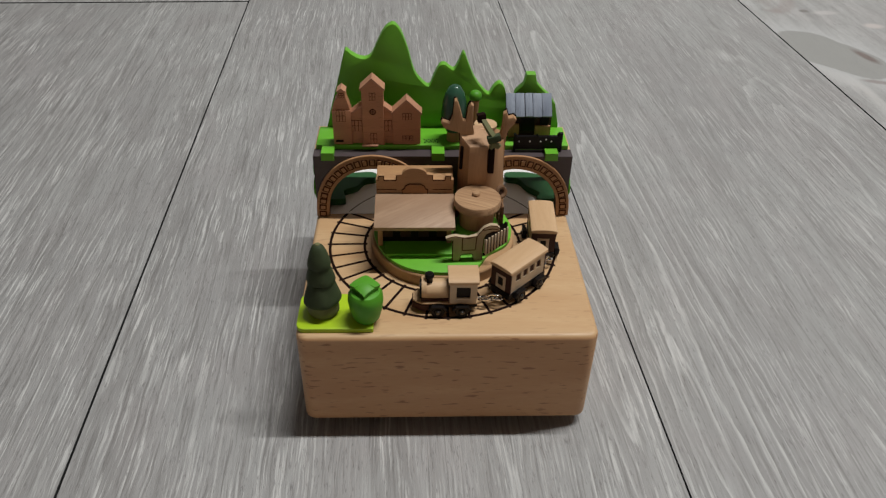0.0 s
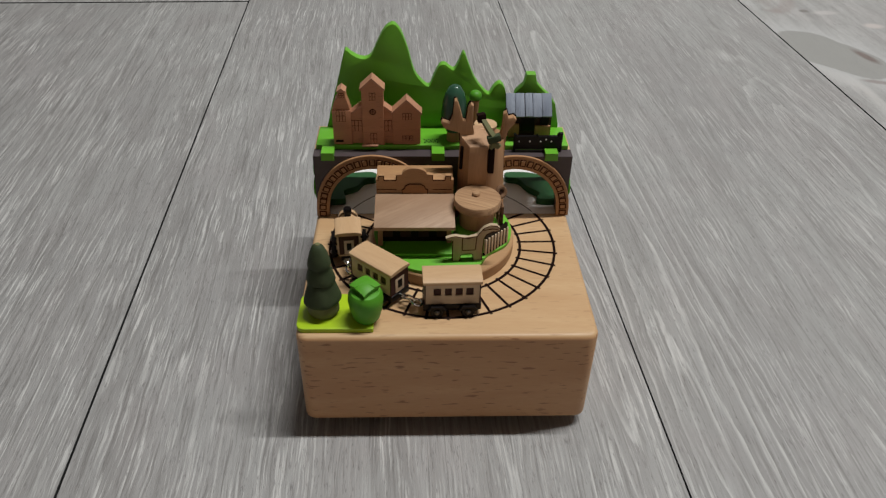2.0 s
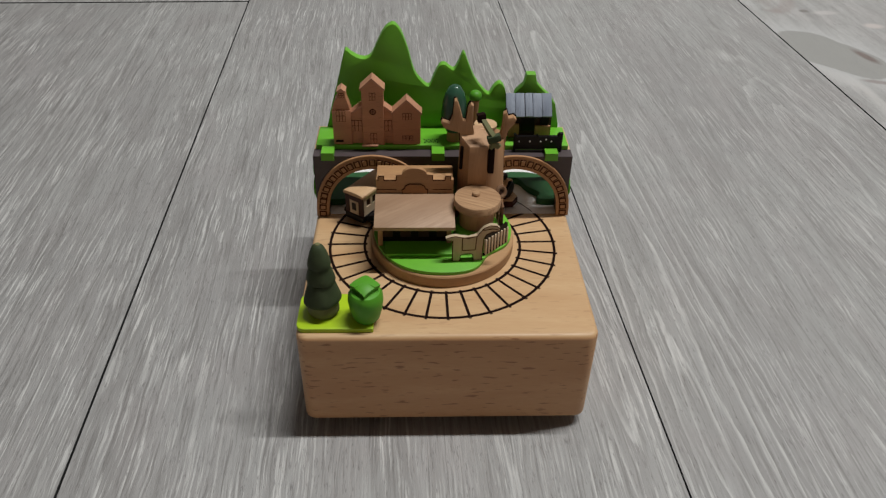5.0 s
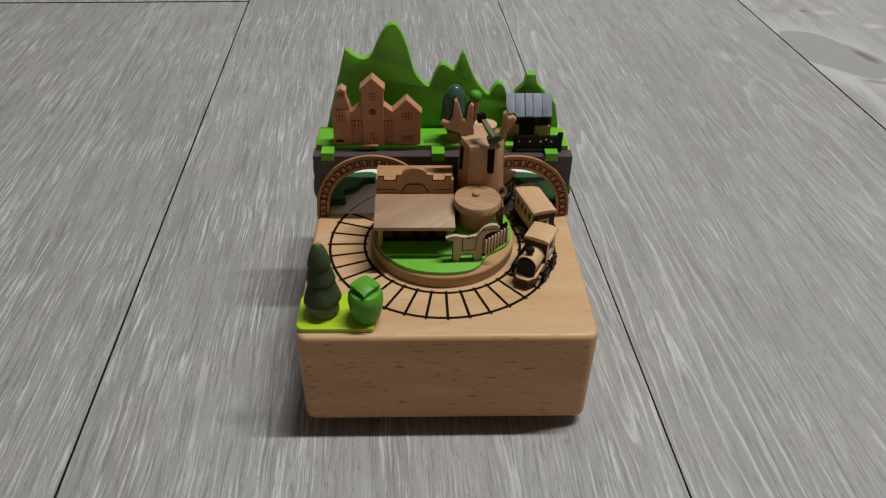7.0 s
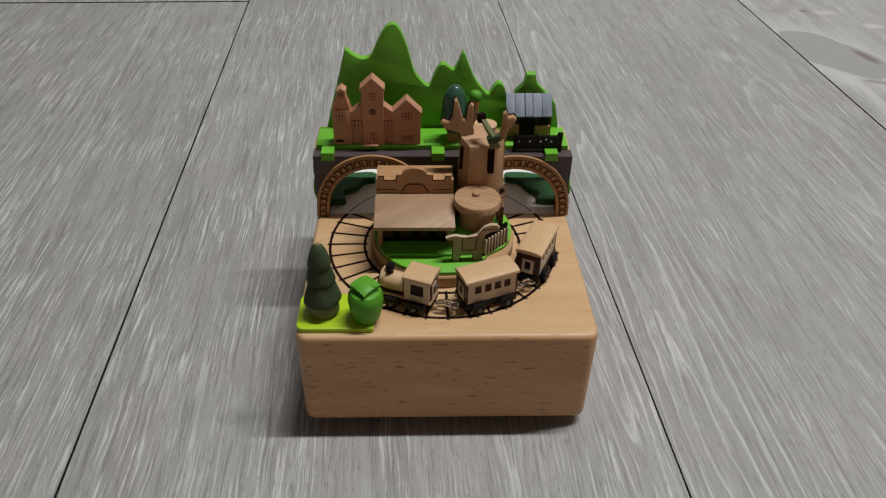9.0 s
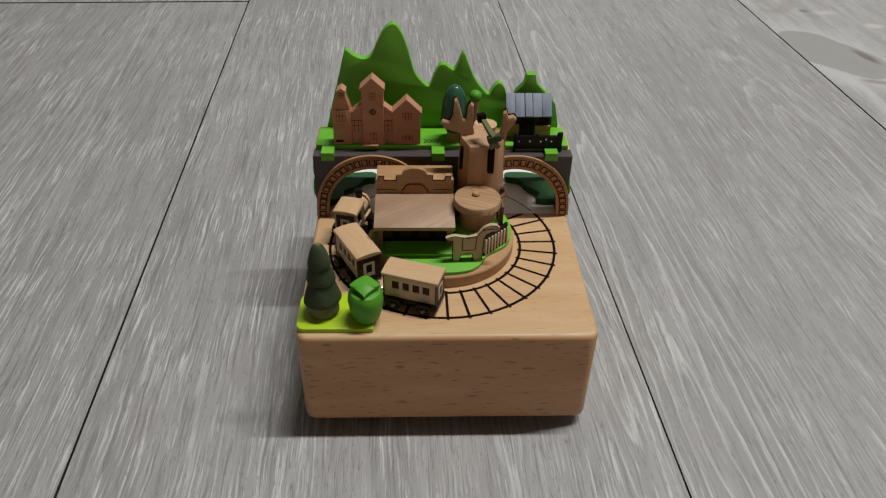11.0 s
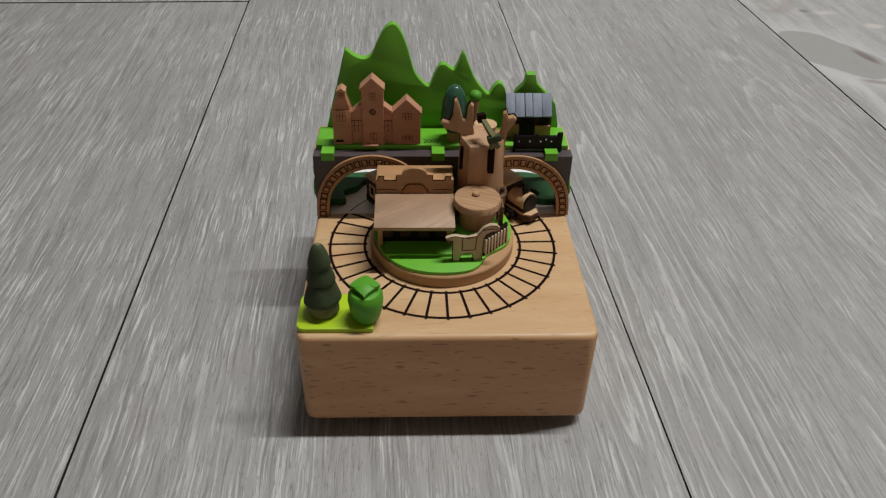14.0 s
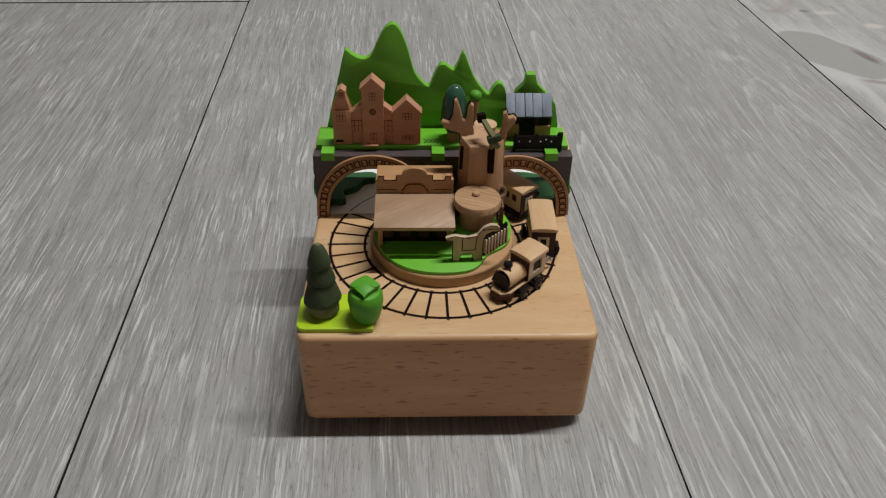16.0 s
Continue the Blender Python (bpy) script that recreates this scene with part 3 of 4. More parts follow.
    part("beak", plate([(0.0012, 0.0364), (0.0022, 0.0384), (0.0040, 0.0386), (0.0058, 0.0374), (0.0046, 0.0360), (0.0030, 0.0366), (0.0022, 0.0356)], -0.0098, -0.0080, "y", 0.0002, 1), OLIVE, arm, "pale olive arrow-shaped tip")


# ---- bridge and upper deck ----
ARCH = (-0.0290, 0.0296)


def arch_line(cx, rx, rz, n=33):
    return [(cx + rx * math.cos(math.pi * i / (n - 1)), H + rz * math.sin(math.pi * i / (n - 1)) ** 0.82) for i in range(n)]


def make_bridge():
    t = thing("bridge", "dark brown toy viaduct with two brick arches on the base", "bridge")
    xl, xr = -0.0530, 0.0528
    line = [(xl, H), (xl, ZL), (xr, ZL), (xr, H)]
    for cx in ARCH[::-1]:
        line += arch_line(cx, 0.0192, 0.0232)
    part("body", plate(line, YB, YB + 0.0060, "y"), BRIDGE, t)
    # pale underside added as a reflector for the ground below
    part("deck", box(xl, xr, YB + 0.0061, 0.1020, ZL - 0.0018, ZL, 0.0002), PALE, t, "pale deck board that bounces light under the arches")
    for x in (xl + 0.001, -0.0030, xr - 0.0035):
        part("pier", box(x, x + 0.0025, 0.0985, 0.1015, H, ZL - 0.0018), PALE, t)
    part("roadway", box(xl + 0.0008, xr - 0.0008, YB + 0.0002, D - 0.004, H, H + 0.0002), ROAD, t, "grey painted ground under the arches")
    for r, a0 in ((0.0452, 29), (0.0314, 44)):
        arc = [(TX + (r - 0.00025) * math.cos(radians(a)), TY + (r - 0.00025) * math.sin(radians(a))) for a in range(a0, 181 - a0, 4)] + [(TX + (r + 0.00025) * math.cos(radians(a)), TY + (r + 0.00025) * math.sin(radians(a))) for a in range(180 - a0, a0 - 1, -4)]
        part("painted_rail", plate(arc, H + 0.0002, H + 0.00026, "z"), BRIDGE, t)
    brick = box(-0.00125, 0.00125, -0.0003, 0.0, -0.0015, 0.0015)
    box(-0.00075, 0.00075, -0.00045, 0.0, -0.0010, 0.0010, 0, 2, brick)
    for i, f in enumerate(brick.faces):
        f.material_index = 0 if i < 6 else 1
    brick_mesh = finish("brick", brick, [SCORCH, ARCHWOOD], False)
    for cx in ARCH:
        outer, inner = arch_line(cx, 0.0243, 0.0292), arch_line(cx, 0.0190, 0.0230)
        a = part("arch", plate(outer + inner[::-1], YB - 0.0012, YB - 0.00005, "y", 0.00015, 1), ARCHWOOD, t, "light plywood arch with scorched brick outlines")
        mid = arch_line(cx, 0.02165, 0.0261, 241)
        run = [0.0]
        for p, q in zip(mid, mid[1:]):
            run.append(run[-1] + math.dist(p, q))
        n = 25
        for j in range(n):
            s = run[-1] * (j + 0.5) / n
            i = max(1, min(239, next(k for k, r in enumerate(run) if r >= s)))
            (x0, z0), (x1, z1) = mid[i - 1], mid[i + 1]
            ob = new("brick", brick_mesh)
            ob.parent = a
            ang = math.degrees(math.atan2(z1 - z0, x1 - x0))
            ob.matrix_basis = pose(mid[i][0], YB - 0.0012, mid[i][1], 0, -ang, 0)
    lawn = part("upper_lawn", box(-0.0520, 0.0516, YB + 0.0056, 0.0976, ZL, ZT, 0.0002), GRASS, t, "bright green painted upper lawn")
    for i in range(14):
        x, y = -0.0078 + 0.00085 * (i % 7) + 0.0003 * (i // 7), YB + 0.0100 - 0.0016 * (i // 7) - 0.0006 * (i % 2)
        part("grass_tuft", lathe([(0, ZT), (0.00032, ZT), (0.00026, ZT + 0.0004), (0, ZT + 0.0006)], x, y, 7), DEEPGREEN, lawn)
    for x in (-0.0470, -0.0023, 0.0440):
        part("lawn_tab", plate([(YB + 0.006, ZL), (YB + 0.006, ZT - 0.0002), (YB - 0.0006, ZT - 0.0004), (YB - 0.0008, ZL - 0.0016), (YB - 0.00008, ZL - 0.0016), (YB - 0.00008, ZL)], x - 0.0026, x + 0.0026, "x", 0.0001, 1), GRASS, lawn)


def make_bushes():
    for name, pts, sx in (("ground_bush", [(-0.0500, 0.0832), (-0.0502, 0.0920), (-0.0465, 0.1010), (-0.0400, 0.1045), (-0.0306, 0.1050), (-0.0296, 0.1005), (-0.0345, 0.0985), (-0.0375, 0.0930), (-0.0430, 0.0895), (-0.0420, 0.0832)], 1),
                          ("ground_bush", [(0.0300, 0.1050), (0.0400, 0.1050), (0.0480, 0.1005), (0.0505, 0.0910), (0.0505, 0.0832), (0.0415, 0.0832), (0.0429, 0.0879), (0.0380, 0.0930), (0.0350, 0.0990), (0.0296, 0.1010)], 1)):
        single(name, plate(spline(pts, 4, True), H + 0.0002, H + 0.0034, "z", 0.0002, 1), DEEPGREEN, "flat dark green bush lying under the viaduct arch", "bush", "bushes under the arches")
    for s, x in ((-1, -0.0530), (1, 0.0528)):
        t = thing("side_hedge", "small green leafy hedge fixed to the viaduct side", "hedge", (x, 0.0, 0.0), "hedges on the viaduct sides")
        for y, z, r in ((0.0800, 0.0560, 0.0040), (0.0830, 0.0630, 0.0034), (0.0840, 0.0520, 0.0044)):
            a = circle(y, z, r, 14)
            part("leaf_pad", plate(a, 0.0 if s > 0 else -0.0009, 0.0009 if s > 0 else 0.0, "x", 0.0002, 1), BUSHGREEN, t)
        part("stem", box(0.0 if s > 0 else -0.0006, 0.0006 if s > 0 else 0, 0.0800, 0.0835, H, 0.056), BUSHGREEN, t)


def make_mountains():
    top = [(-0.0488, ZL), (-0.0486, 0.0745), (-0.0462, 0.0830), (-0.0428, 0.0950), (-0.0403, 0.1045), (-0.0390, 0.1075), (-0.0365, 0.1055), (-0.0325, 0.1038), (-0.0290, 0.1052), (-0.0262, 0.1108), (-0.0232, 0.1162), (-0.0197, 0.1182),
           (-0.0168, 0.1150), (-0.0142, 0.1080), (-0.0118, 0.0990), (-0.0090, 0.0945), (-0.0056, 0.0920), (-0.0038, 0.0960), (-0.0015, 0.1008), (0.0008, 0.1016), (0.0030, 0.1000), (0.0048, 0.0994), (0.0066, 0.1030),
           (0.0084, 0.1066), (0.0104, 0.1020), (0.0130, 0.0960), (0.0165, 0.0910), (0.0194, 0.0886), (0.0212, 0.0915), (0.0236, 0.0936), (0.0258, 0.0915), (0.0268, 0.0880), (0.0272, 0.0850), (0.0298, 0.0850)]
    right = [(0.0305, 0.0896), (0.0338, 0.0930), (0.0346, 0.0975), (0.0384, 0.0975), (0.0392, 0.0935), (0.0420, 0.0905), (0.0450, 0.0880), (0.0478, 0.0840), (0.0498, 0.0760), (0.0500, ZL)]
    line = [(x - 0.0003, z + (0.0009 if z > 0.08 else 0)) for x, z in spline(top, 4) + right]
    single("mountain_board", plate(line, 0.0978, 0.1016, "y", 0.0006, 2), MOUNT, "green painted mountain skyline board behind the toy village", "mountain")


def gable_house(parent, x0, x1, ze, zr, y0, y1, roof=True):
    """A wall block with a gable to the front and two roof slabs."""
    xm = (x0 + x1) / 2
    part("wall", plate([(x0, 0), (x0, ze), (xm, zr), (x1, ze), (x1, 0)], y0, y1, "y", 0.0001, 1), REDWOOD, parent)
    if roof:
        for s in (-1, 1):
            e = (xm + s * ((x1 - x0) / 2 + 0.0006), ze - 0.0004)
            part("roof", plate([(xm, zr), e, (e[0], e[1] + 0.0009), (xm, zr + 0.0010)], y0 - 0.0004, y1, "y"), REDROOF, parent)


def window(parent, x, z, w, h, y, bars=1, name="window"):
    b = box(x - w / 2, x + w / 2, y - 0.00015, y, z, z + h)
    ob = part(name, b, SCORCH, parent)
    n = bars + 1
    for i in range(n):
        for j in range(2):
            a0, a1 = x - w / 2 + w * i / n + 0.00012, x - w / 2 + w * (i + 1) / n - 0.00012
            b0 = z + h * j / 2 + 0.00014
            part("pane", box(a0, a1, y - 0.00028, y - 0.00015, b0, b0 + h / 2 - 0.00028), REDWOOD, ob)
    return ob


def make_manor():
    t = thing("manor_house", "red-brown wooden manor house with gables and scorched windows", "house", (-0.0272, 0.0822, ZT))
    d = 0.0050
    gable_house(t, -0.0100, 0.0072, 0.0130, 0.0196, 0.0008, d)
    gable_house(t, -0.0055, 0.0031, 0.0242, 0.0282, -0.0004, d)
    gable_house(t, 0.0066, 0.0178, 0.0137, 0.0192, 0.0, d)
    part("wall", box(-0.0175, -0.0100, 0.0, d, 0, 0.0150, 0.0001), REDWOOD, t)
    part("turret", plate([(-0.0174, 0.0150), (-0.0160, 0.0196), (-0.0150, 0.0202), (-0.0148, 0.0232), (-0.0120, 0.0232), (-0.0117, 0.0202), (-0.0107, 0.0172), (-0.0102, 0.0150)], 0.0004, d, "y", 0.0001, 1), REDWOOD, t)
    part("roof", plate([(-0.0152, 0.0232), (-0.0134, 0.0246), (-0.0115, 0.0232)], 0.0, d, "y"), REDROOF, t)
    for x, z, w, h, y in ((-0.0134, 0.0206, 0.0020, 0.0018, 0.0004), (-0.0140, 0.0104, 0.0036, 0.0050, 0.0), (-0.0080, 0.0057, 0.0044, 0.0048, 0.0008), (0.0047, 0.0057, 0.0030, 0.0048, 0.0008),
                          (-0.0012, 0.0198, 0.0024, 0.0032, -0.0004), (0.0124, 0.0112, 0.0036, 0.0028, 0.0), (0.0126, 0.0020, 0.0044, 0.0020, 0.0)):
        window(t, x, z, w, h, y, 2 if w > 0.003 else 1)
    part("rose_window", torus(0.0011, 0.00022, pose(-0.0012, -0.0004, 0.0148, 90)), SCORCH, t)
    part("rose_bar", box(-0.0022, -0.0002, -0.0006, -0.0004, 0.0147, 0.0149), SCORCH, t)
    part("rose_bar", box(-0.0013, -0.0011, -0.0006, -0.0004, 0.0138, 0.0158), SCORCH, t)
    door = window(t, -0.0012, 0.0002, 0.0026, 0.0052, -0.0004, 1, "door")
    part("door_step", box(-0.0060, 0.0006, -0.0022, -0.0006, 0.0, 0.0006, 0.0001), REDROOF, door, "pale door step")
    part("vent", box(-0.0166, -0.0136, -0.0003, 0.0, 0.0012, 0.0020), BURNT, t)


def make_hut():
    t = thing("village_hut", "small dark wooden hut with a slate-blue plank roof", "hut", (0.0352, 0.0895, ZT))
    part("wall", box(-0.0082, 0.0098, 0, 0.0078, 0, 0.0118, 0.0002), DARKWOOD, t)
    # no holes are cut: black blocks carry the shade of the openings
    part("opening", box(-0.0030, 0.0026, -0.0006, 0.0001, 0.0030, 0.0112), BLACK, t, "black block for the shade of an open doorway")
    part("opening", box(0.0052, 0.0086, -0.0006, 0.0001, 0.0055, 0.0112), BLACK, t)
    part("corner_post", box(0.0030, 0.0094, -0.0010, 0.0, 0, 0.0052), TRUNK, t)
    part("corner_post", box(-0.0078, -0.0036, -0.0010, 0.0, 0, 0.0060), TRUNK, t)
    back = part("roof", box(-0.0096, 0.0092, -0.0050, 0.0048, -0.0005, 0.0004), DARKWOOD, t)
    m = pose(0, 0.0006, 0.0138, 44)
    back.matrix_basis = m
    cuts = (-0.0096, -0.0058, -0.0019, 0.0014, 0.0052, 0.0092)
    for i, (a, b) in enumerate(zip(cuts, cuts[1:])):
        g = 0.00016 if i in (1, 2) else 0.00006
        part("roof_plank", box(a + (g if i == 2 else 0.00004), b - g, -0.0051 - 0.0001 * (i % 2), 0.0049, 0.0004, 0.0012 + 0.00010 * (i % 3), 0.0001), SLATE, back)


def make_hut_fence():
    t = thing("hut_fence", "dark brown board fence with pale studs before the hut", "fence", (0.0386, 0.0806, ZL))
    line = [(-0.0098, 0.0), (-0.0098, 0.0104), (-0.0090, 0.0104), (-0.0086, 0.0092), (-0.0010, 0.0092), (-0.0004, 0.0101), (0.0004, 0.0090), (0.0076, 0.0092), (0.0082, 0.0110), (0.0098, 0.0110), (0.0098, 0.0), (0.0088, 0.0), (0.0088, 0.0016), (-0.0088, 0.0016), (-0.0088, 0.0)]
    line = [(x * 1.02, z * 0.78) for x, z in line]
    part("board", plate(line, -0.0008, 0.0008, "y", 0.0002, 1), BLACK, t)
    for x, z in ((-0.0078, 0.0062), (-0.0034, 0.0062), (0.0010, 0.0062), (0.0032, 0.0072), (0.0054, 0.0062)):
        b = lathe([(0, 0), (0.00035, 0), (0.0003, 0.0002), (0, 0.00025)], n=8)
        b.transform(pose(x, -0.0008, z * 0.80, 90))
        part("stud", b, WHITE, t)


def make_round_trees():
    t = thing("egg_tree", "glossy dark green egg-shaped tree on a wooden stump", "tree", (0.0044, 0.0868, ZT), "trees on the upper lawn")
    part("trunk", lathe([(0, 0), (0.0030, 0), (0.0028, 0.0040), (0.0020, 0.0060), (0, 0.0060)], n=24), TRUNK, t)
    part("crown", lathe([(0, 0.0038), (0.0034, 0.0045), (0.0050, 0.0080), (0.0054, 0.0120), (0.0049, 0.0170), (0.0038, 0.0210), (0.0022, 0.0237), (0, 0.0246)], n=36), TEAL, t)
    t = thing("knob_tree", "small green mushroom-shaped tree with a brown stem", "tree", (0.0126, 0.0860, ZT), "trees on the upper lawn")
    part("trunk", lathe([(0, 0), (0.0016, 0), (0.0013, 0.0120), (0.0017, 0.0180), (0, 0.0190)], n=20), TRUNK, t)
    part("crown", lathe([(0, 0.0188), (0.0022, 0.0188), (0.0026, 0.0196), (0.0024, 0.0210), (0.0014, 0.0220), (0, 0.0222)], n=28), BUSHGREEN, t)


# ---- green corner plate and its trees ----
def make_corner():
    r, q = 0.003, []
    for cx, cy, a in ((-0.0262 - r, 0.0215 - r, 0), (-0.0532 + r, 0.0215 - r, 90), (-0.0532 + r, 0.0026 + r, 180), (-0.0262 - r, 0.0026 + r, 270)):
        k = r if a in (90, 180) else 0.0006
        q += circle(cx + (0 if a in (90, 180) else r - k), cy + (r - k) * (1 if a < 170 else -1), k, 7, a, a + 90)
    single("corner_plate", plate(q, H, H + 0.0018, "z", 0.0002), LIME, "flat lime green plate on the base corner", "plate")
    z = H + 0.0018
    t = thing("pine_tree", "carved dark green wooden pine tree with three tiers", "tree", (-0.0442, 0.0122, z), "corner trees")
    part("trunk", lathe([(0, 0), (0.0048, 0), (0.0056, 0.0012), (0.0056, 0.0030), (0.0046, 0.0066), (0, 0.0066)], n=32), OLIVE, t)
    prof = [(0, 0.0050), (0.0050, 0.0052), (0.0062, 0.0056), (0.0066, 0.0064), (0.0064, 0.0076), (0.0051, 0.0118), (0.0045, 0.0140), (0.0043, 0.0142), (0.0048, 0.0144), (0.0049, 0.0150), (0.0046, 0.0166),
            (0.0037, 0.0204), (0.0035, 0.0208), (0.0039, 0.0210), (0.0040, 0.0216), (0.0037, 0.0234), (0.0028, 0.0266), (0.0019, 0.0288), (0.0009, 0.0296), (0, 0.0298)]
    crown = lathe(prof, n=40)
    for v in crown.verts:
        a = math.atan2(v.co.y, v.co.x)
        # hand-carved: each tier leans its own way and is a little out of round
        tier = 0 if v.co.z < 0.0142 else 1 if v.co.z < 0.0208 else 2
        k = 1 + 0.035 * math.sin(2 * a + 1.3 * tier) + 0.02 * math.sin(5 * a + 2.1 * tier + 300 * v.co.z)
        v.co.x, v.co.y = v.co.x * k, v.co.y * k
        v.co.z += (0.05, -0.11, 0.09)[tier] * v.co.x * (0.6 if v.co.z < 0.0285 else 0)
    part("crown", crown, PINE, t)
    part("bare_tip", lathe([(0, 0.0293), (0.0010, 0.0293), (0.0008, 0.0299), (0, 0.0301)], n=14), OLIVE, t, "small pale tip")
    t = thing("apple_bush", "glossy bright green apple-shaped bush with a carved top", "bush", (-0.0288, 0.0086, z), "corner trees")
    part("ball", lathe([(0, 0), (0.0040, 0), (0.0049, 0.0014), (0.0057, 0.0048), (0.0062, 0.0085), (0.0060, 0.0110), (0.0052, 0.0124), (0.0036, 0.0129), (0, 0.0130)], n=44), BUSHGREEN, t)
    n, cap = 24, bmesh.new()
    rings = []
    for k in range(6):
        q = k / 5
        ring = []
        for i in range(n * 4):
            a = 2 * math.pi * i / (n * 4)
            r = 0.0054 / (abs(math.cos(a)) + abs(math.sin(a))) ** 1.0 * q
            ring.append((r * math.cos(a), r * math.sin(a), 0.0160 - 0.0011 * (r / 0.0054) ** 2 - (0.0008 * (r / 0.0054) ** 2 if math.sin(a) < -0.5 else 0)))
        rings.append(ring)
    tops = [[cap.verts.new(p) for p in ring] for ring in rings[1:]]
    low = [cap.verts.new((p[0] * 0.80, p[1] * 0.80, p[2] - 0.0024)) for p in rings[-1]]
    mid = cap.verts.new((0, 0, 0.0160))
    m4 = n * 4
    for i in range(m4):
        j = (i + 1) % m4
        cap.faces.new((mid, tops[0][i], tops[0][j]))
        for p, q in zip(tops, tops[1:]):
            cap.faces.new((p[i], q[i], q[j], p[j]))
        cap.faces.new((tops[-1][i], low[i], low[j], tops[-1][j]))
    cap.faces.new(low)
    part("leaf_cap", cap, BUSHGREEN, t, "four-pointed carved leaf cap")


# ---- train ----
R0 = 0.0384
PX, PY = TX + 0.0009, TY + 0.0001   # centre of the train's circle
SPEED = 42.25


def make_wheels(t, xs):
    out = []
    for x in xs:
        part("axle", tube([(x, -0.0056, 0.0026), (x, 0.0056, 0.0026)], 0.0006, 8), BLACK, t)
        for s in (-1, 1):
            w = lathe([(0, -0.0007), (0.0021, -0.0009), (0.0024, -0.0006), (0.0024, 0.0006), (0.0021, 0.0009), (0.0012, 0.0005), (0.0008, 0.0010), (0, 0.0011)], n=20)
            w.transform(pose(0, 0, 0, -90 * s))
            ob = part("wheel", w, BLACK, t)
            hub = lathe([(0, 0.0008), (0.0011, 0.0008), (0.0010, 0.0010), (0.0008, 0.0011), (0.0006, 0.0015), (0, 0.0016)], n=14)
            hub.transform(pose(0, 0, 0, -90 * s))
            part("hub", hub, STEEL, ob, "bright metal hub")
            ob.location = (x, s * 0.0060, 0.0024)
            out.append(ob)
    return out


def roof_slab(x0, x1, half, z, rise=0.0011, thick=0.0008, bm=None):
    """A shallow curved roof."""
    line = [(half, z), (half, z + thick)] + [(half * math.cos(radians(a)), z + thick + rise * math.sin(radians(a)) ** 0.8) for a in range(15, 166, 15)] + [(-half, z + thick), (-half, z)]
    return plate(line, x0, x1, "x", 0.00015, 1, bm)


def make_coach():
    t = thing("coach", "pale wooden toy passenger coach with dark chassis on the track", "train car", group="train coaches")
    part("chassis", box(-0.0104, 0.0104, -0.0048, 0.0048, 0.0018, 0.0049, 0.0003), BLACK, t)
    for s in (-1, 1):
        for x in (-0.0056, 0.0056):
            part("axle_guard", plate([(x - 0.0034, 0.0034), (x - 0.0022, 0.0052), (x + 0.0022, 0.0052), (x + 0.0034, 0.0034), (x + 0.0026, 0.0034), (x + 0.0017, 0.0044), (x - 0.0017, 0.0044), (x - 0.0026, 0.0034)], s * 0.0062 - 0.0007, s * 0.0062 + 0.0007, "y"), BLACK, t)
    part("cabin", box(-0.0096, 0.0096, -0.0040, 0.0040, 0.0046, 0.0150, 0.0001), MAROON, t, "dark maroon inner cabin")
    for s in (-1, 1):
        y0, y1 = sorted((s * 0.0040, s * 0.0045))
        wall = part("side_wall", box(-0.0098, 0.0098, y0, y1, 0.0046, 0.0090), PLYSIDE, t)
        part("top_strip", box(-0.0098, 0.0098, y0, y1, 0.0127, 0.0148), PLYSIDE, wall)
        for i in range(5):
            a = (-0.0098, -0.0048, -0.0010, 0.0028, 0.0068)[i]
            b = (-0.0074, -0.0036, 0.0003, 0.0041, 0.0098)[i]
            part("window_post", box(a, b, y0, y1, 0.0090, 0.0127), PLYSIDE, wall)
        x0, x1 = sorted((s * 0.0096, s * 0.0100))
        part("end_wall", box(x0, x1, -0.0047, 0.0047, 0.0046, 0.0148), MAROON, t, "dark maroon end wall")
        x0, x1 = sorted((s * 0.0100, s * 0.0102))
        door = part("end_door", box(x0, x1, -0.0023, 0.0023, 0.0052, 0.0120, 0.0001), PLYSIDE, t, "pale end door with a dark window")
        x0, x1 = sorted((s * 0.0102, s * 0.0103))
        part("door_window", box(x0, x1, -0.0011, 0.0011, 0.0072, 0.0110), BLACK, door)
    part("roof", roof_slab(-0.0106, 0.0106, 0.0051, 0.0148), PALE, t)
    return t, make_wheels(t, (-0.0056, 0.0056))


def make_coupling(t, x):
    c = part("coupling", torus(0.0022, 0.00048, pose(x - 0.0006, 0, 0.0036, 24, 10)), CHROME, t, "small chrome coupling rings")
    part("link", torus(0.0020, 0.00045, pose(x - 0.0030, 0.0004, 0.0040, 70, 10)), CHROME, c)
    part("link", torus(0.0019, 0.00045, pose(x - 0.0052, -0.0002, 0.0034, 14, -10)), CHROME, c)
    part("hook", tube([(x + 0.0024, 0, 0.0036), (x + 0.0008, 0, 0.0042), (x - 0.0004, 0.0004, 0.0032)], 0.00045, 6), CHROME, c)


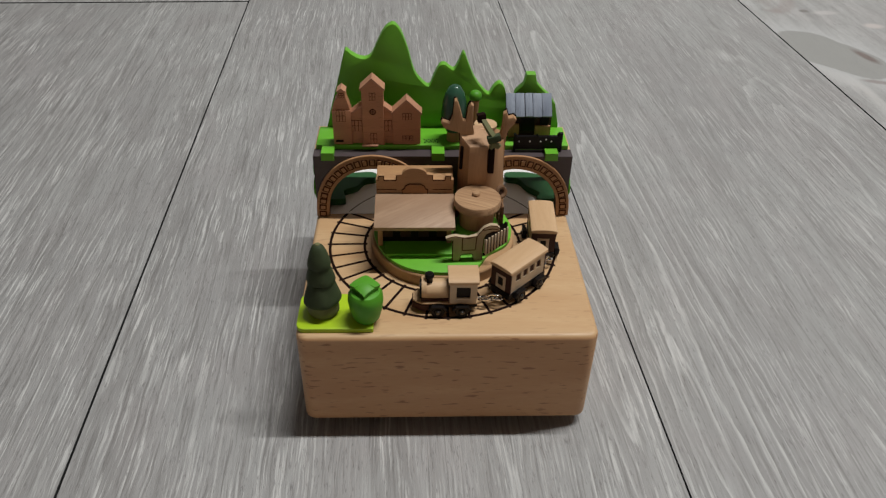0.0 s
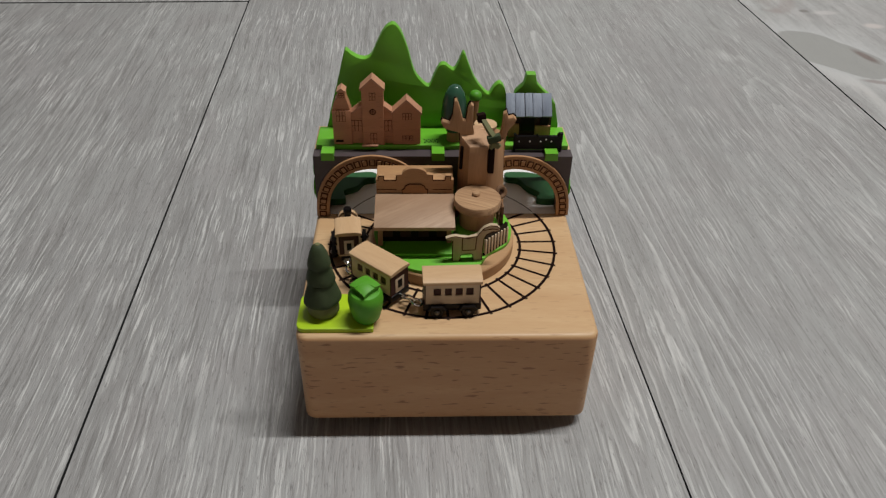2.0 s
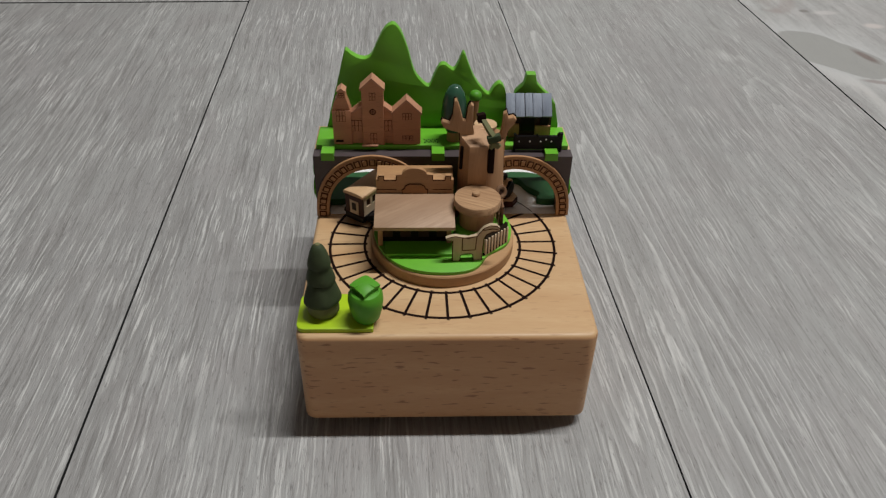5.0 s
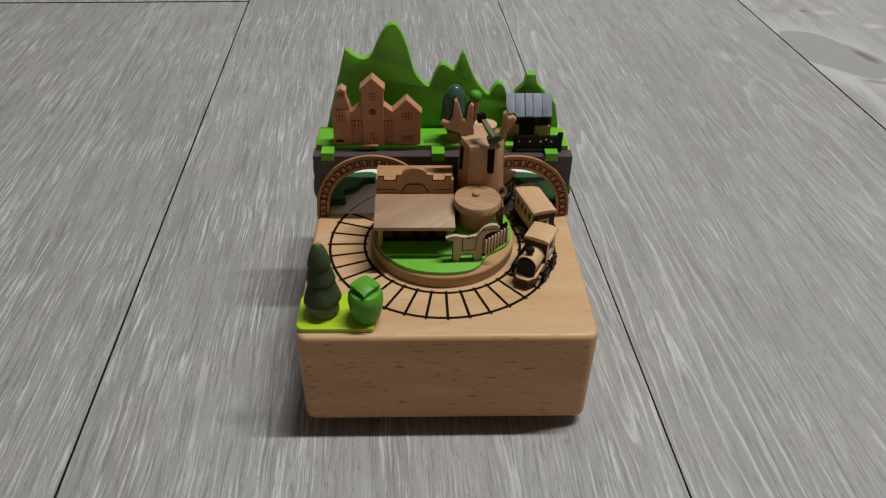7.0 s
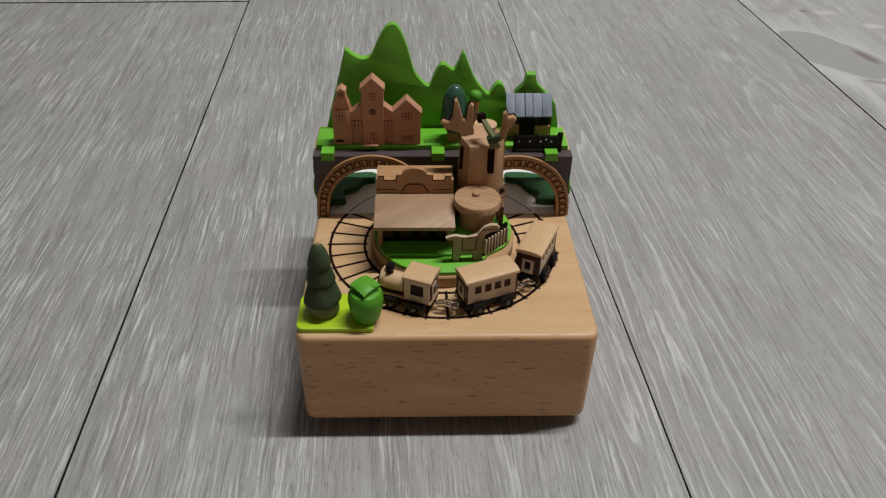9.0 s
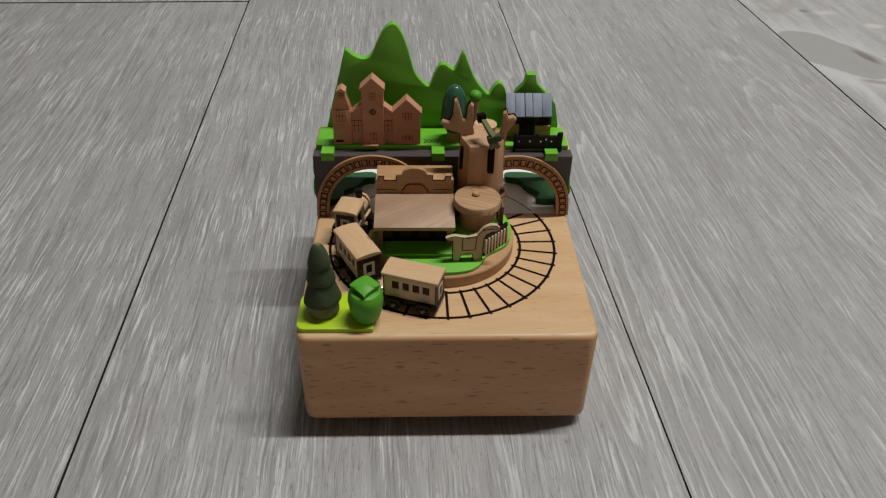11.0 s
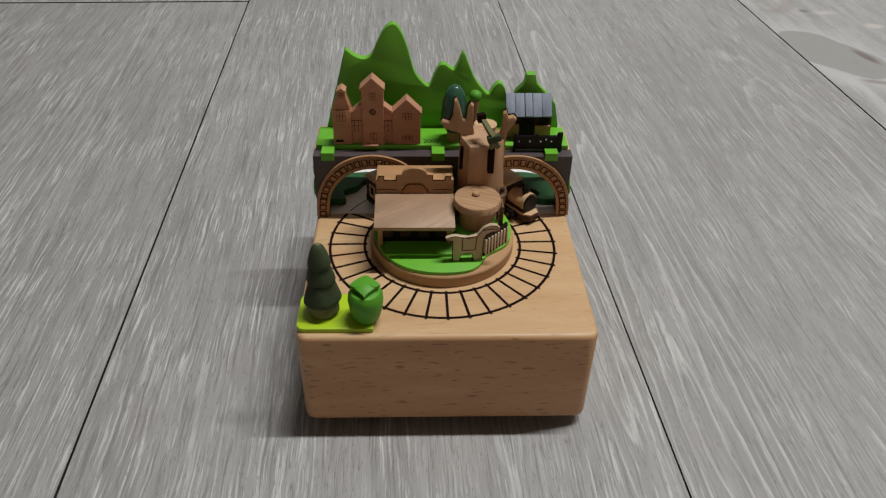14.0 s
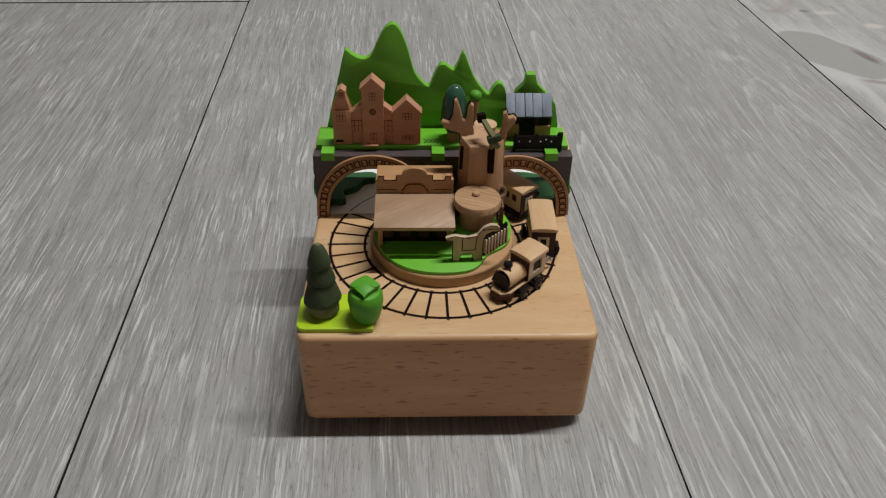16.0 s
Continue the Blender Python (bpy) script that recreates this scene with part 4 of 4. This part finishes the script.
def make_engine():
    t = thing("locomotive", "pale wooden toy steam locomotive with dark chimney and black chassis", "locomotive")
    part("chassis", plate([(-0.0104, -0.0034), (-0.0104, 0.0034), (0.0075, 0.0034), (0.0122, 0.0012), (0.0122, -0.0012), (0.0075, -0.0034)], 0.0020, 0.0044, "z", 0.0003, 1), BLACK, t)
    part("running_board", plate([(-0.0104, -0.0043), (-0.0104, 0.0043), (0.0094, 0.0044), (0.0127, 0.0022), (0.0127, -0.0022), (0.0094, -0.0044)], 0.0044, 0.0051, "z", 0.0001, 1), PALE, t)
    b = lathe([(0, -0.0010), (0.0037, -0.0010), (0.0038, 0.0), (0.0038, 0.0086), (0, 0.0086)], n=36)
    b.transform(pose(0.0, 0, 0.0087, 0, 90, 0))
    boiler = part("boiler", b, PALE, t)
    part("smokebox_rim", ring_band(0.0037, 0.0040, 0.0084, 0.0104, 0, 0, 36), PALE, boiler, "pale turned rim").matrix_basis = pose(0.0, 0, 0.0087, 0, 90, 0)
    f = lathe([(0, 0.0086), (0.0037, 0.0086), (0.0037, 0.0103), (0, 0.0103)], n=28)
    f.transform(pose(0.0, 0, 0.0087, 0, 90, 0))
    part("smokebox_door", f, BLACK, boiler, "black recessed round front")
    stack = part("chimney", lathe([(0, 0.0116), (0.0014, 0.0116), (0.0012, 0.0134), (0.0014, 0.0142), (0.0017, 0.0148), (0.0017, 0.0158), (0.0014, 0.0162), (0, 0.0162)], 0.0068, 0, 24), BLACK, t, "near-black flared chimney")
    part("saddle", box(-0.0004, 0.0098, -0.0034, 0.0034, 0.0051, 0.0066), MAROON, t, "dark maroon saddle under the boiler")
    part("chimney_mouth", lathe([(0, 0.0162), (0.0010, 0.0162), (0.0009, 0.0164), (0, 0.0164)], 0.0068, 0, 18), BLACK, stack)
    part("buffer_beam", plate([(0.0070, -0.0044), (0.0070, 0.0044), (0.0095, 0.0046), (0.0130, 0.0024), (0.0130, -0.0024), (0.0095, -0.0046)], 0.0012, 0.0043, "z", 0.0003, 1), MAROON, t, "dark maroon buffer beam")
    part("cab_edge", box(-0.0004, 0.0000, -0.0044, 0.0044, 0.0051, 0.0148), MAROON, t)
    # solid black filling in place of a hollow, shaded interior
    part("cab_inside", box(-0.0096, -0.0005, -0.0038, 0.0038, 0.0051, 0.0146), BLACK, t, "solid black block for the shaded cab inside")
    for s in (-1, 1):
        y0, y1 = sorted((s * 0.0038, s * 0.0045))
        wall = part("cab_wall", box(-0.0100, -0.0004, y0, y1, 0.0051, 0.0076), PLYSIDE, t)
        part("top_strip", box(-0.0100, -0.0004, y0, y1, 0.0130, 0.0148), PLYSIDE, wall)
        for a, b2 in ((-0.0100, -0.0078), (-0.0028, -0.0004)):
            part("window_post", box(a, b2, y0, y1, 0.0076, 0.0130), PLYSIDE, wall)
        part("axle_guard", plate([(-0.0082, 0.0034), (-0.0070, 0.0052), (-0.0026, 0.0052), (-0.0014, 0.0034), (-0.0022, 0.0034), (-0.0031, 0.0044), (-0.0065, 0.0044), (-0.0074, 0.0034)], s * 0.0062 - 0.0007, s * 0.0062 + 0.0007, "y"), BLACK, t)
        part("axle_guard", plate([(0.0004, 0.0034), (0.0016, 0.0052), (0.0060, 0.0052), (0.0072, 0.0034), (0.0064, 0.0034), (0.0055, 0.0044), (0.0021, 0.0044), (0.0012, 0.0034)], s * 0.0062 - 0.0007, s * 0.0062 + 0.0007, "y"), BLACK, t)
    part("cab_back", box(-0.0101, -0.0096, -0.0038, 0.0038, 0.0051, 0.0148), MAROON, t)
    d = part("cab_door", box(-0.0104, -0.0101, -0.0019, 0.0019, 0.0054, 0.0122), PLYSIDE, t)
    part("door_window", box(-0.0105, -0.0104, -0.0009, 0.0009, 0.0074, 0.0110), BLACK, d)
    part("roof", roof_slab(-0.0108, 0.0002, 0.0051, 0.0148), PALE, t)
    make_coupling(t, -0.0128)
    return t, make_wheels(t, (-0.0048, 0.0038))


make_base()
make_track()
make_island()
make_station()
make_tank()
make_tank_rail()
make_wheel()
make_animal()
make_fence()
make_stump()
make_bridge()
make_bushes()
make_mountains()
make_manor()
make_hut()
make_hut_fence()
make_round_trees()
make_corner()
engine, engine_wheels = make_engine()
coach_a, wheels_a = make_coach()
coach_b = copy_thing(coach_a, Matrix())
wheels_b = [o for o in coach_b.children if o.name.startswith("wheel")]
make_coupling(coach_a, -0.0128)
low = set()
for car in (engine, coach_a, coach_b):
    for o in car.children_recursive:
        if o.type == "MESH" and not o.name.startswith(("wheel", "hub", "axle.", "link")) and o.data.name not in low:
            low.add(o.data.name)
            o.data.transform(Matrix.Diagonal((1, 1, 0.92, 1)))


# ---- floor boards ----
def make_floor():
    f = thing("floor", "grey brushed oak laminate floor boards with dark joints", "floor", kind="structure")
    f.matrix_world = Matrix.Translation((0, 0, -GAP)) @ turn
    base = part("underlay", box(X0, X1, Y0, Y1, -0.012, -0.0085), JOINT, f)
    pw, s0, ln = 0.2228, -0.1383, 1.216
    shared = {}
    c0, c1 = math.floor((X0 - s0) / pw), math.floor((X1 - s0) / pw)
    for i in range(c0, c1 + 1):
        xa, xb = max(s0 + i * pw, X0), min(s0 + (i + 1) * pw, X1)
        end = {-1: 0.4863, 0: 0.813, 1: 0.9955}.get(i, 0.30 + 0.37 * ((i * 7) % 5))
        for j in range(-4, 5):
            ya, yb = max(end + ln * (j - 1), Y0), min(end + ln * j, Y1)
            if yb - ya < 0.03 or xb - xa < 0.01:
                continue
            veneer = {-1: STREAKED, 0: CENTRED, 1: FLAMED, 2: KNOTTY}.get(i, LAMINATE)
            size = (round(xb - xa, 4), round(yb - ya, 4), veneer.name)
            if size not in shared:
                hx, hy = size[0] / 2 - {-1: 0.00045, 0: 0.00026, 1: 0.00020, 2: 0.00090}.get(i, 0.00036), size[1] / 2 - (0.0012 if i == -1 else 0.0006)
                bm = box(-hx, hx, -hy, hy, -0.0085, 0.0, 0.00015, 1)
                bm.normal_update()
                for q in bm.faces:
                    q.material_index = 0 if q.normal.z > 0.9 else 1
                shared[size] = finish("board", bm, [veneer, JOINT], False)
            ob = new("board", shared[size])
            ob.parent = f
            ob.location = ((xa + xb) / 2, (ya + yb) / 2, 0)


make_floor()


def motions():
    steps = [round(0.1 * i, 1) for i in range(161)]
    for thing_, wheels, start in ((engine, engine_wheels, -90.0), (coach_a, wheels_a, -46.3), (coach_b, wheels_b, -3.6)):
        rows = []
        for s in steps:
            a = start - SPEED * s - 2.4 * math.exp(-((s - 8.0) / 2.4) ** 2)   # the spring runs a little unevenly
            rows.append((s, pose(PX + R0 * math.cos(radians(a)), PY + R0 * math.sin(radians(a)), H + 0.00012, 0, 0, a - 90)))
        walk(thing_, rows)
        spin = math.degrees(radians(SPEED) * R0 / 0.0024)
        for w in wheels:
            at = w.location.copy()
            walk(w, [(s, Matrix.Translation(at) @ pose(0, 0, 0, 0, (spin * s) % 360, 0)) for s in steps])


motions()
